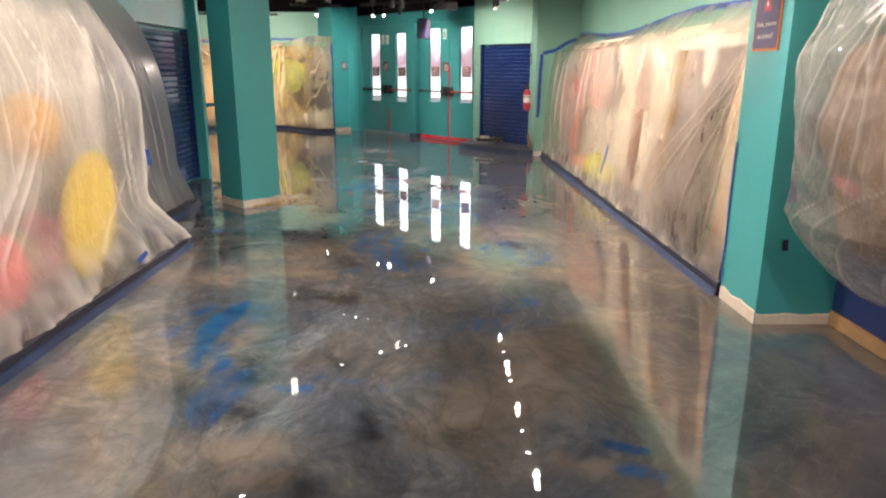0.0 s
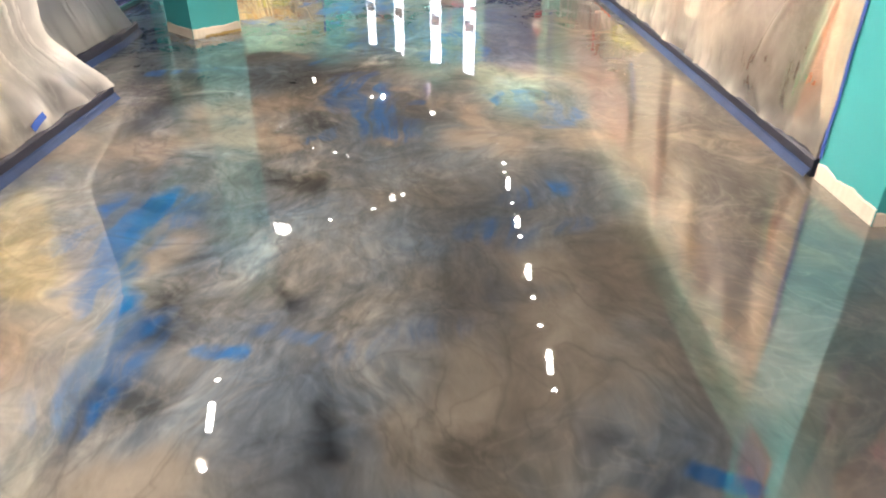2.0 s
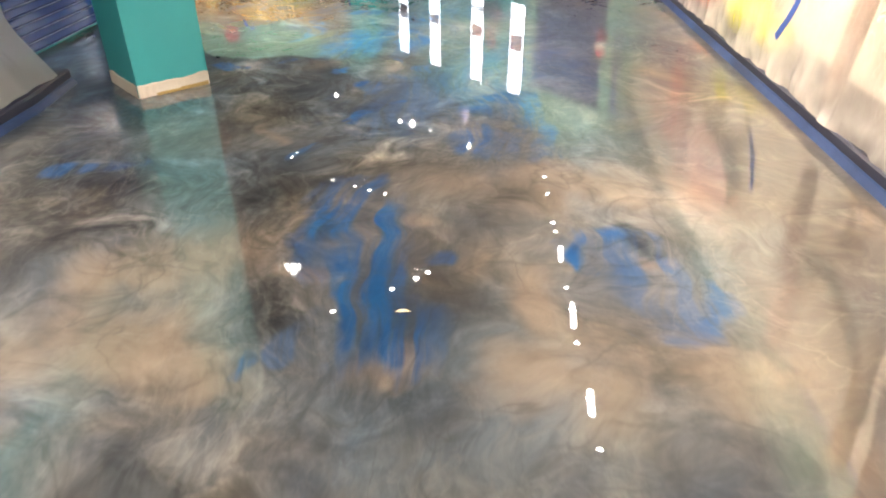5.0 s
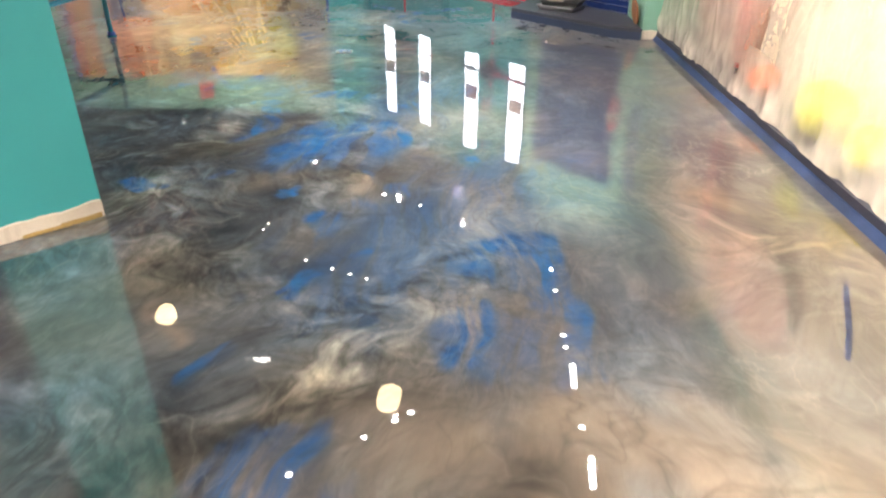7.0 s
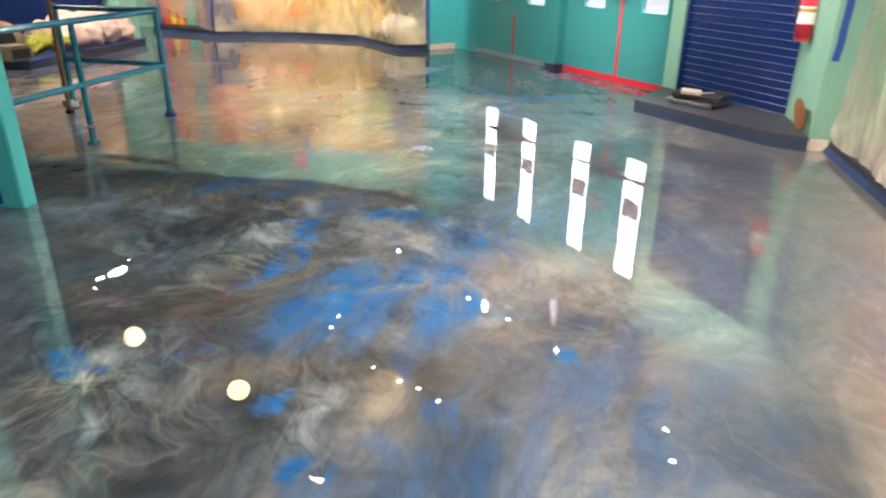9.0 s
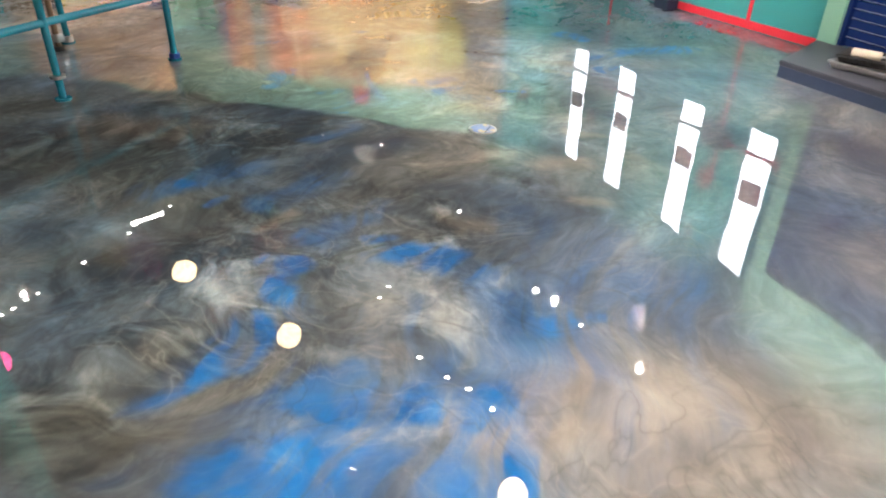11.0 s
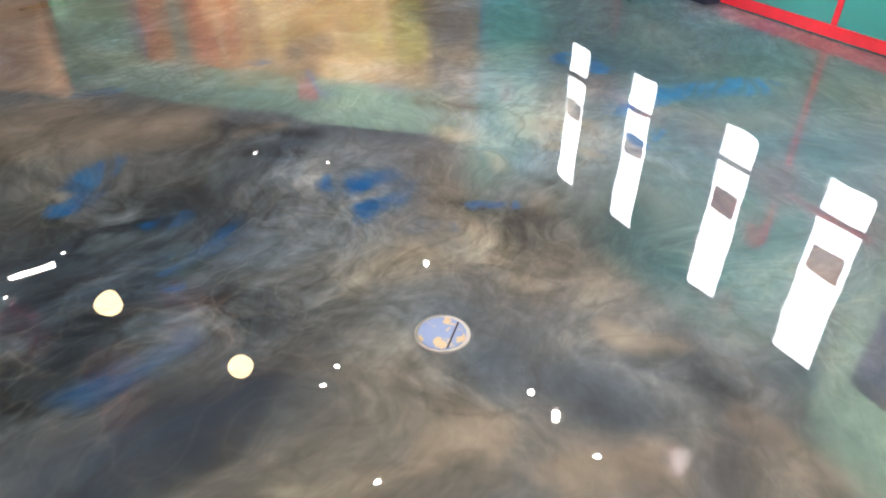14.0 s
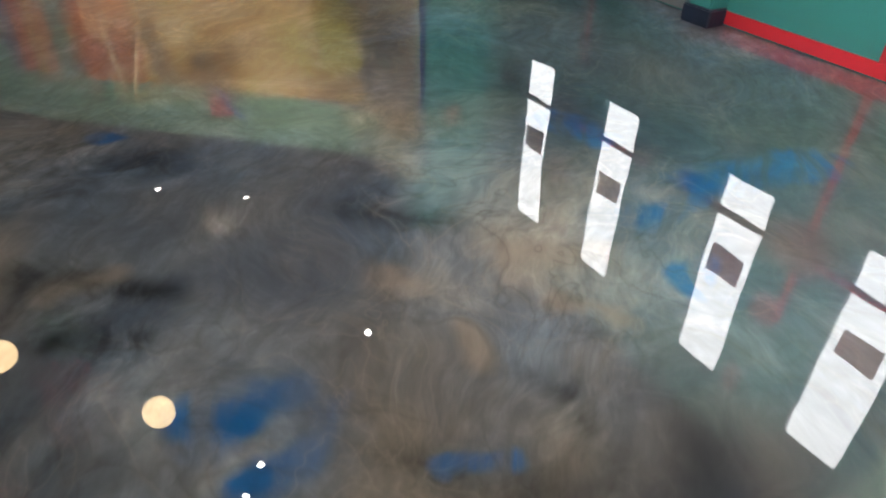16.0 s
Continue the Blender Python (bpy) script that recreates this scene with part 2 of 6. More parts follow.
def strands(s, z, rows, seed=0.0):
    """Ridges that run from (s0, z0) to (s1, z1) over a sheet, w wide at the foot and bowed by b: how high they stand, and how thick they lie."""
    high = thick = 0.0
    for k, (s0, z0, s1, z1, w, b) in enumerate(rows):
        t = (z0 - z) / (z0 - z1)
        if not 0.0 < t < 1.0:
            continue
        c = s0 + (s1 - s0) * t + b * math.sin(math.pi * t) + 0.35 * w * noise.noise(Vector((t * 5.0, k * 3.7, seed)))
        d = abs(s - c) / (w * (0.35 + 0.65 * t))
        if d < 2.2:
            f = min(1.0, t * 9.0) * min(1.0, (1 - t) * 3.0)
            high += f * (math.exp(-2.2 * d * d) - 0.35 * math.exp(-3.0 * (d - 1.4) ** 2))
            thick += f * max(0.0, 1 - d * 1.2)
    return high, min(1.0, thick)


# ---- floor ----
# strokes of colour in the epoxy, some for shade and reflections, by stretch of the hall: from x, y to x, y and half the
# width
BLUE_A = [(0.72, 2.07, 0.78, 2.02, 0.05), (0.67, 2.27, 0.75, 2.21, 0.03), (-0.68, 2.73, -0.56, 2.72, 0.03), (-0.93, 2.81, -0.97, 2.54, 0.12), (-0.48, 2.81, -0.32, 2.76, 0.04), (-1.09, 3.21, -1.00, 2.95, 0.08), (0.19, 3.46, 0.29, 3.50, 0.07), (-1.05, 3.59, -1.23, 3.35, 0.16), (-1.28, 3.73, -1.06, 3.74, 0.10), (0.39, 3.74, 0.58, 3.85, 0.08), (-0.60, 4.50, -0.62, 4.43, 0.02), (-0.17, 4.64, -0.13, 4.43, 0.03), (-0.15, 4.68, -0.21, 4.57, 0.13), (-0.48, 4.73, -0.51, 4.51, 0.03), (-0.35, 4.88, -0.32, 4.57, 0.05), (-0.25, 4.94, -0.20, 4.72, 0.04)]
BLUE_B = [(-0.11, 5.07, -0.05, 5.07, 0.04), (0.64, 5.08, 0.79, 4.82, 0.10), (0.42, 5.16, 0.45, 4.99, 0.03), (0.60, 5.20, 0.70, 4.73, 0.11), (-0.41, 5.23, -0.29, 5.05, 0.08), (-0.46, 5.42, -0.35, 5.05, 0.17), (-0.39, 5.62, -0.48, 5.30, 0.09), (-1.84, 5.71, -1.52, 5.82, 0.06), (-0.78, 5.91, -0.73, 6.07, 0.02), (0.03, 6.07, 0.11, 6.00, 0.08), (0.22, 6.19, 0.18, 6.05, 0.04), (0.08, 6.21, 0.25, 6.10, 0.14), (0.38, 6.34, 0.40, 6.32, 0.06), (0.10, 6.40, 0.19, 6.25, 0.04), (-0.63, 6.44, -0.55, 6.55, 0.02), (-0.57, 6.53, -0.58, 6.38, 0.03), (0.15, 6.62, 0.25, 6.54, 0.07), (-0.42, 6.69, -0.35, 6.72, 0.02)]
BLUE_C = [(0.33, 6.75, 0.34, 6.38, 0.07), (0.14, 6.78, 0.23, 6.78, 0.08), (0.13, 6.81, 0.36, 6.83, 0.07), (-0.61, 7.01, -0.57, 6.76, 0.03), (-0.59, 7.02, -0.56, 6.85, 0.05), (-0.83, 7.24, -0.76, 7.36, 0.03), (-0.84, 7.31, -0.78, 7.26, 0.02), (-0.32, 7.37, -0.22, 7.33, 0.05), (-1.64, 7.41, -1.53, 7.33, 0.04), (-1.62, 7.44, -1.45, 7.35, 0.02), (-1.24, 7.47, -1.19, 7.55, 0.02), (-0.78, 7.73, -0.64, 7.79, 0.04), (0.07, 7.75, 0.10, 7.76, 0.03)]
BLUE_D = [(-0.86, 7.88, -0.41, 8.00, 0.14), (-1.25, 8.05, -1.19, 8.35, 0.08), (-0.81, 8.14, -0.51, 8.24, 0.06), (-0.89, 8.15, -0.86, 8.30, 0.05), (-0.73, 8.20, -0.46, 8.32, 0.06), (-1.29, 8.59, -1.06, 8.48, 0.05), (-0.36, 8.70, -0.24, 8.77, 0.05), (-1.38, 8.70, -1.26, 8.70, 0.04), (-0.92, 8.90, -0.68, 8.95, 0.07), (-1.09, 8.97, -1.04, 9.01, 0.01), (-1.78, 9.00, -1.77, 9.09, 0.03), (-2.03, 9.15, -1.93, 9.17, 0.03), (-1.79, 10.17, -1.76, 10.18, 0.03), (-1.89, 10.29, -1.86, 10.24, 0.03), (-1.88, 10.30, -1.79, 10.45, 0.06)]
BLUE_E = [(-2.06, 10.43, -2.00, 10.53, 0.03), (-2.37, 10.45, -2.41, 10.68, 0.05), (-2.47, 10.59, -2.47, 10.73, 0.07), (-1.28, 10.68, -1.17, 10.70, 0.03), (-1.45, 10.73, -1.37, 10.84, 0.04), (-1.11, 10.86, -0.98, 10.89, 0.01), (-1.60, 10.89, -1.43, 10.99, 0.05), (-3.05, 11.30, -2.91, 11.38, 0.04), (-0.60, 11.61, -0.58, 11.54, 0.04), (-0.54, 11.65, -0.54, 11.57, 0.03), (-0.71, 11.86, -0.48, 12.02, 0.05), (-2.50, 11.91, -2.46, 11.94, 0.04), (-0.48, 12.09, -0.07, 12.37, 0.08), (-0.27, 12.19, -0.15, 12.25, 0.04), (-0.16, 12.29, -0.04, 12.40, 0.06), (-1.04, 12.47, -0.83, 12.33, 0.06)]
FAINT_A = [(-2.05, 9.05, -1.85, 9.4, 0.08), (-1.6, 9.1, -1.45, 9.45, 0.06), (-1.25, 8.9, -1.15, 9.2, 0.07), (-1.75, 9.75, -1.62, 10.0, 0.05), (-1.50, 10.97, -1.55, 10.80, 0.03), (-1.34, 10.96, -1.35, 10.79, 0.01), (-0.62, 8.02, -0.47, 7.99, 0.09), (-0.48, 7.57, -0.39, 7.40, 0.02), (-0.29, 7.41, -0.25, 7.34, 0.02), (-0.09, 7.55, 0.02, 7.59, 0.02), (-0.25, 2.71, 0.09, 2.83, 0.06), (0.33, 3.36, 0.61, 3.52, 0.05), (-1.34, 8.89, -1.33, 8.96, 0.02), (-1.03, 8.84, -0.70, 8.98, 0.03), (-0.48, 7.18, -0.34, 7.15, 0.05), (-0.87, 7.71, -0.43, 7.77, 0.13), (-0.3, 6.6, 0.3, 7.6, 0.3), (-0.7, 8.0, -0.2, 9.0, 0.3)]
TAN_A = [(-0.68, 2.03, -0.52, 2.07, 0.04), (0.47, 2.12, 0.58, 2.10, 0.05), (-0.76, 2.20, -0.64, 2.27, 0.08), (1.04, 2.51, 1.15, 2.57, 0.06), (0.41, 2.85, 0.53, 2.87, 0.05), (0.34, 3.19, 0.67, 3.17, 0.13), (-0.98, 3.53, -0.98, 3.22, 0.06), (-1.92, 4.43, -1.40, 4.29, 0.14), (-0.22, 4.47, -0.17, 4.48, 0.07), (0.17, 4.48, 0.40, 4.44, 0.10), (-0.23, 4.54, -0.21, 4.40, 0.02), (0.77, 4.54, 0.80, 4.44, 0.08), (-0.81, 4.55, -0.67, 4.40, 0.06), (-1.12, 4.66, -0.88, 4.55, 0.10), (-1.22, 4.90, -0.85, 5.09, 0.15), (0.24, 4.96, 0.27, 4.67, 0.05), (-0.63, 4.98, -0.48, 4.96, 0.04), (0.67, 5.05, 0.73, 5.06, 0.03)]
TAN_B = [(0.15, 2.45, 0.55, 2.95, 0.2), (-0.16, 5.35, -0.13, 5.35, 0.03), (-0.13, 5.77, 0.31, 5.56, 0.14), (0.37, 5.78, 0.71, 5.57, 0.13), (0.06, 6.25, 0.10, 6.23, 0.06), (-1.07, 6.31, -0.89, 6.10, 0.03), (-0.50, 7.32, -0.46, 7.34, 0.03), (-1.02, 7.35, -0.97, 7.42, 0.07), (-0.83, 7.49, -0.78, 7.50, 0.05), (0.25, 7.78, 0.56, 7.74, 0.15), (-0.18, 7.81, -0.01, 7.84, 0.08), (-0.41, 8.22, -0.04, 8.34, 0.07), (-0.41, 8.26, -0.18, 8.49, 0.10), (-0.09, 8.33, 0.26, 8.44, 0.20), (-1.50, 8.90, -1.44, 9.07, 0.02), (-0.79, 9.16, -0.78, 9.25, 0.02), (-0.88, 9.23, -0.74, 9.23, 0.04), (-0.44, 9.54, -0.35, 9.58, 0.03), (-2.45, 9.66, -2.76, 9.55, 0.13)]
TAN_C = [(-0.92, 9.86, -0.83, 9.92, 0.04), (-0.64, 9.89, -0.47, 9.94, 0.05), (-0.55, 9.93, -0.46, 10.00, 0.02), (-0.31, 10.14, -0.13, 10.01, 0.02), (-0.65, 10.37, -0.44, 10.35, 0.01), (-2.65, 10.95, -2.46, 11.13, 0.13), (-2.99, 10.96, -2.73, 10.99, 0.15), (-2.12, 11.15, -2.04, 11.26, 0.03), (-1.16, 11.27, -1.08, 11.19, 0.02), (-1.37, 11.40, -1.30, 11.37, 0.04), (-0.92, 11.41, -0.77, 11.36, 0.03), (-1.04, 11.61, -0.83, 11.66, 0.04), (-0.28, 11.83, -0.12, 11.92, 0.10), (-0.31, 11.87, -0.20, 11.87, 0.09)]
DARK_A = [(-1.5, 8.3, -1.0, 7.2, 0.25), (-1.2, 9.4, -0.6, 9.0, 0.2), (-0.50, 2.07, -0.43, 2.02, 0.06), (0.10, 2.32, 0.20, 2.26, 0.07), (-0.85, 2.49, -0.75, 2.50, 0.07), (-0.28, 2.51, -0.23, 2.31, 0.01), (-0.48, 3.11, -0.44, 2.98, 0.02), (-0.85, 3.18, -0.82, 2.81, 0.06), (-0.81, 4.09, -0.49, 3.89, 0.06), (-0.64, 4.85, -0.58, 4.68, 0.06), (-1.52, 5.26, -1.26, 5.27, 0.10), (0.63, 5.34, 0.71, 5.14, 0.03), (-0.61, 5.53, -0.53, 5.23, 0.04), (0.16, 5.55, 0.20, 5.55, 0.12), (-0.43, 5.91, -0.09, 5.92, 0.14), (-0.40, 6.08, -0.29, 5.95, 0.05), (-0.45, 6.32, -0.12, 6.48, 0.09), (-0.38, 6.32, -0.20, 6.08, 0.12), (-1.18, 6.59, -0.97, 6.45, 0.08)]
DARK_B = [(-0.10, 6.65, 0.09, 6.75, 0.02), (-1.04, 6.75, -0.88, 6.59, 0.29), (-0.17, 7.47, -0.13, 7.42, 0.04), (-1.43, 7.68, -1.31, 7.42, 0.08), (-1.79, 7.70, -1.31, 7.79, 0.27), (-0.04, 7.81, 0.13, 7.84, 0.22), (-0.80, 8.49, -0.57, 8.46, 0.10), (-1.71, 8.67, -1.70, 8.76, 0.05), (-0.49, 8.84, -0.42, 8.62, 0.07), (-1.63, 8.95, -1.30, 8.84, 0.24), (-1.22, 9.18, -1.05, 9.12, 0.05), (-0.76, 9.70, -0.68, 9.67, 0.04), (-1.86, 9.72, -1.55, 9.83, 0.05), (-1.72, 10.10, -1.44, 10.14, 0.08), (-1.68, 10.14, -1.61, 10.21, 0.09), (-0.47, 10.32, -0.34, 10.24, 0.05), (-1.18, 10.86, -1.05, 10.82, 0.04), (-0.81, 10.94, -0.80, 10.86, 0.04)]
# first three paint the pillar's shade and reflection, the seventh deepens the sheet's reflection
DARK_C = [(-2.3, 6.5, -1.75, 5.3, 0.4), (-1.9, 6.4, -1.3, 6.9, 0.3), (-1.9, 5.6, -1.0, 5.6, 0.25), (-1.6, 7.6, -1.15, 8.4, 0.35), (-1.9, 8.3, -1.4, 8.9, 0.35), (-1.7, 6.9, -1.1, 7.3, 0.35), (1.38, 3.4, 1.40, 8.0, 0.28), (-3.3, 8.9, -1.9, 9.8, 0.55), (-2.6, 10.1, -2.0, 10.5, 0.35), (-0.89, 10.79, -0.49, 10.79, 0.10), (-1.3, 6.9, -0.6, 7.6, 0.3), (-0.9, 5.5, -0.4, 6.0, 0.25), (-0.63, 11.01, -0.57, 10.94, 0.05), (-2.02, 11.01, -1.87, 11.04, 0.05), (-0.89, 11.11, -0.85, 11.03, 0.02), (-2.27, 11.19, -1.84, 11.21, 0.05), (-1.54, 11.66, -1.25, 11.70, 0.05), (-2.29, 11.78, -2.26, 11.79, 0.09)]
# wide strokes past y 8 paint in the reflected shutter and doors
NAVY_A = [(-0.25, 10.9, 0.05, 11.4, 0.3), (1.25, 1.3, 1.45, 3.0, 0.35), (0.55, 6.6, 0.75, 8.2, 0.3), (1.0, 8.4, 1.3, 10.4, 0.62), (0.35, 9.3, 0.25, 11.0, 0.35), (-0.6, 12.5, 0.4, 11.3, 0.4), (1.20, 2.41, 1.19, 2.08, 0.16), (1.35, 2.84, 1.52, 2.71, 0.16), (1.64, 3.17, 1.85, 3.23, 0.14), (-1.34, 8.87, -1.33, 8.98, 0.05), (-1.63, 9.56, -1.43, 9.87, 0.08), (-1.94, 11.11, -1.81, 11.14, 0.04), (-1.75, 11.36, -1.54, 11.29, 0.09)]


def stroke_group():
    """Distance from a stroke, in half widths. The place travels on as x and y, with the least distance so far as z."""
    g = bpy.data.node_groups.new("stroke", "ShaderNodeTree")
    for name, kind in (("Place", "Vector"), ("Start", "Vector"), ("Way", "Vector"), ("Per length", "Float"), ("Per width", "Float")):
        g.interface.new_socket(name, in_out="INPUT", socket_type="NodeSocket" + kind)
    g.interface.new_socket("Place", in_out="OUTPUT", socket_type="NodeSocketVector")
    i, o = g.nodes.new("NodeGroupInput"), g.nodes.new("NodeGroupOutput")

    def vm(op, a, b):
        n = g.nodes.new("ShaderNodeVectorMath")
        n.operation = op
        g.links.new(a, n.inputs[0])
        g.links.new(b, n.inputs[1])
        return n

    def fm(op, a, b, clamp=False):
        n = g.nodes.new("ShaderNodeMath")
        n.operation, n.use_clamp = op, clamp
        g.links.new(a, n.inputs[0])
        g.links.new(b, n.inputs[1])
        return n.outputs[0]

    part_in, flat, again = (g.nodes.new("ShaderNode" + k) for k in ("SeparateXYZ", "CombineXYZ", "CombineXYZ"))
    g.links.new(i.outputs[0], part_in.inputs[0])
    for k in (0, 1):
        g.links.new(part_in.outputs[k], flat.inputs[k])
        g.links.new(part_in.outputs[k], again.inputs[k])
    rel = vm("SUBTRACT", flat.outputs[0], i.outputs[1]).outputs[0]
    share = fm("MULTIPLY", vm("DOT_PRODUCT", rel, i.outputs[2]).outputs["Value"], i.outputs[3], True)
    sc = g.nodes.new("ShaderNodeVectorMath")
    sc.operation = "SCALE"
    g.links.new(i.outputs[2], sc.inputs[0])
    g.links.new(share, sc.inputs["Scale"])
    far = vm("DISTANCE", rel, sc.outputs[0]).outputs["Value"]
    g.links.new(fm("MINIMUM", fm("MULTIPLY", far, i.outputs[4]), part_in.outputs[2]), again.inputs[2])
    g.links.new(again.outputs[0], o.inputs[0])
    return g


STROKE = stroke_group()


def strokes(nt, place, lists):
    up = nt.nodes.new("ShaderNodeVectorMath")
    up.operation = "ADD"
    up.inputs[1].default_value = (0, 0, 99.0)
    nt.links.new(place, up.inputs[0])
    at = up.outputs[0]
    for x0, y0, x1, y1, w in (q for l in lists for q in l):
        n = nt.nodes.new("ShaderNodeGroup")
        n.node_tree = STROKE
        nt.links.new(at, n.inputs[0])
        n.inputs[1].default_value = (x0, y0, 0)
        n.inputs[2].default_value = (x1 - x0, y1 - y0, 0)
        n.inputs[3].default_value = 1 / max((x1 - x0) ** 2 + (y1 - y0) ** 2, 1e-4)
        n.inputs[4].default_value = 1 / max(w, 0.025)
        at = n.outputs[0]
    z = nt.nodes.new("ShaderNodeSeparateXYZ")
    nt.links.new(at, z.inputs[0])
    return z.outputs[2]


def epoxy_floor():
    m, nt, b = material("marbled_epoxy")
    p = position(nt)

    def warp(vec, scale, amount, seed):
        off = nd(nt, "ShaderNodeVectorMath")
        off.operation = "ADD"
        off.inputs[1].default_value = (seed, seed * 2.3, 0)
        nt.links.new(vec, off.inputs[0])
        n = noise_tex(nt, off.outputs[0], scale, 3, 0.5)
        sub = nt.nodes.new("ShaderNodeVectorMath")
        sub.operation = "SUBTRACT"
        sub.inputs[1].default_value = (0.5, 0.5, 0.5)
        nt.links.new(n.outputs["Color"], sub.inputs[0])
        sc = nt.nodes.new("ShaderNodeVectorMath")
        sc.operation = "MULTIPLY"
        sc.inputs[1].default_value = (amount, amount, 0)
        nt.links.new(sub.outputs[0], sc.inputs[0])
        ad = nt.nodes.new("ShaderNodeVectorMath")
        ad.operation = "ADD"
        nt.links.new(vec, ad.inputs[0])
        nt.links.new(sc.outputs[0], ad.inputs[1])
        return ad.outputs[0]

    w1 = warp(p, 0.7, 0.9, 3.1)
    w2 = warp(w1, 2.6, 0.13, 7.7)
    w3 = warp(p, 3.4, 0.16, 12.4)
    # grey body: smoky bands folded into each other, finer curls in them and dragged streaks
    w4 = warp(w2, 1.6, 0.30, 21.0)
    cloud = noise_tex(nt, w4, 1.15, 5, 0.5, 0.4)
    flow = nd(nt, "ShaderNodeMapping", Scale=(2.2, 1.0, 1.0), Rotation=(0, 0, -0.5))
    nt.links.new(w2, flow.inputs[0])
    streak = noise_tex(nt, flow.outputs[0], 1.3, 5, 0.5)
    drag = nd(nt, "ShaderNodeMapping", Scale=(7.0, 0.9, 1.0), Rotation=(0, 0, -0.35))
    nt.links.new(w1, drag.inputs[0])
    hair = noise_tex(nt, drag.outputs[0], 1.6, 4, 0.5)
    curl = noise_tex(nt, w4, 3.4, 5, 0.55, 1.1)
    body = ramp(nt, cloud.outputs[0], ((0.20, (0.050, 0.048, 0.046)), (0.36, (0.105, 0.103, 0.10)), (0.43, (0.16, 0.157, 0.15)), (0.47, (0.11, 0.112, 0.115)), (0.53, (0.175, 0.172, 0.166)), (0.58, (0.145, 0.148, 0.15)), (0.63, (0.235, 0.222, 0.20)), (0.74, (0.32, 0.30, 0.265))))
    tone = ramp(nt, streak.outputs[0], ((0.32, (0.68, 0.69, 0.71)), (0.48, (0.97, 0.97, 0.97)), (0.66, (1.5, 1.48, 1.44))))
    col = mixc(nt, 0.85, body, tone, "MULTIPLY")
    col = mixc(nt, 1.0, col, ramp(nt, curl.outputs[0], ((0.20, (0.62, 0.62, 0.63)), (0.42, (0.92, 0.92, 0.93)), (0.47, (1.12, 1.11, 1.09)), (0.50, (0.90, 0.90, 0.91)), (0.58, (1.10, 1.09, 1.07)), (0.70, (1.45, 1.42, 1.36)))), "MULTIPLY")
    col = mixc(nt, 0.4, col, ramp(nt, hair.outputs[0], ((0.3, (0.6, 0.6, 0.61)), (0.7, (1.45, 1.44, 1.42)))), "MULTIPLY")
    grain = noise_tex(nt, flow.outputs[0], 11.0, 5, 0.6, 0.6)
    col = mixc(nt, 0.7, col, ramp(nt, grain.outputs[0], ((0.30, (0.70, 0.70, 0.71)), (0.48, (0.97, 0.97, 0.97)), (0.53, (1.10, 1.09, 1.08)), (0.72, (1.4, 1.38, 1.34)))), "MULTIPLY")
    # wide warm and cool zones along the hall, far end darkened under reflected doors
    sep = nt.nodes.new("ShaderNodeSeparateXYZ")
    nt.links.new(w1, sep.inputs[0])
    zone = ramp(nt, math2(nt, "DIVIDE", sep.outputs[1], 16.0), ((0.0, (0.92, 0.97, 1.03)), (0.20, (0.92, 0.97, 1.01)), (0.32, (1.02, 0.98, 0.92)), (0.42, (0.97, 1.02, 1.06)), (0.56, (0.92, 1.0, 1.06)), (0.68, (0.88, 0.99, 1.10)), (0.74, (0.78, 0.85, 0.97)), (0.82, (0.54, 0.62, 0.80)), (1.0, (0.42, 0.46, 0.55))))
    col = mixc(nt, 1.0, col, zone, "MULTIPLY")
    # cooler, darker colour on the side of the railing
    wide = ramp(nt, math2(nt, "DIVIDE", math2(nt, "ADD", sep.outputs[0], 4.0), 4.0), ((0.45, (1, 1, 1)), (0.85, (0, 0, 0))))
    reach = ramp(nt, math2(nt, "DIVIDE", sep.outputs[1], 16.0), ((0.34, (0, 0, 0)), (0.42, (1, 1, 1)), (0.60, (1, 1, 1)), (0.68, (0, 0, 0))))
    col = mixc(nt, math2(nt, "MULTIPLY", wide, reach), col, mixc(nt, 1.0, col, (0.60, 0.76, 0.84), "MULTIPLY"))
    # even dark tan along the kerb, painted so the sheet's reflection reads
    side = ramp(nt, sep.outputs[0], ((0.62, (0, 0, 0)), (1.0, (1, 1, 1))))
    kerb_tan = ramp(nt, streak.outputs[0], ((0.3, (0.085, 0.066, 0.045)), (0.7, (0.19, 0.145, 0.095))))
    col = mixc(nt, math2(nt, "MULTIPLY", side, 0.72), col, kerb_tan)
    hue = noise_tex(nt, w2, 1.25, 5, 0.55)
    tint = ramp(nt, hue.outputs[0], ((0.34, (0.68, 0.92, 1.22)), (0.5, (0.93, 1.0, 1.08)), (0.66, (1.16, 1.02, 0.84))))
    col = mixc(nt, 1.0, col, tint, "MULTIPLY")
    n_edge = noise_tex(nt, w2, 3.6, 4, 0.52)
    n_fine = noise_tex(nt, flow.outputs[0], 3.2, 4, 0.5)
    ragged = math2(nt, "ADD", math2(nt, "MULTIPLY", math2(nt, "SUBTRACT", n_edge.outputs[0], 0.5), 2.6), math2(nt, "MULTIPLY", math2(nt, "SUBTRACT", n_fine.outputs[0], 0.5), 2.2))

    def mask(lists, place, lo, hi):
        r = math2(nt, "ADD", strokes(nt, place, lists), ragged)
        return ramp(nt, math2(nt, "MULTIPLY", r, 0.5), ((lo, (1, 1, 1)), (hi, (0, 0, 0))))

    small = noise_tex(nt, w2, 5.0, 4, 0.55)
    dim = ramp(nt, streak.outputs[0], ((0.3, (0.55, 0.55, 0.55)), (0.65, (1.3, 1.3, 1.3))))
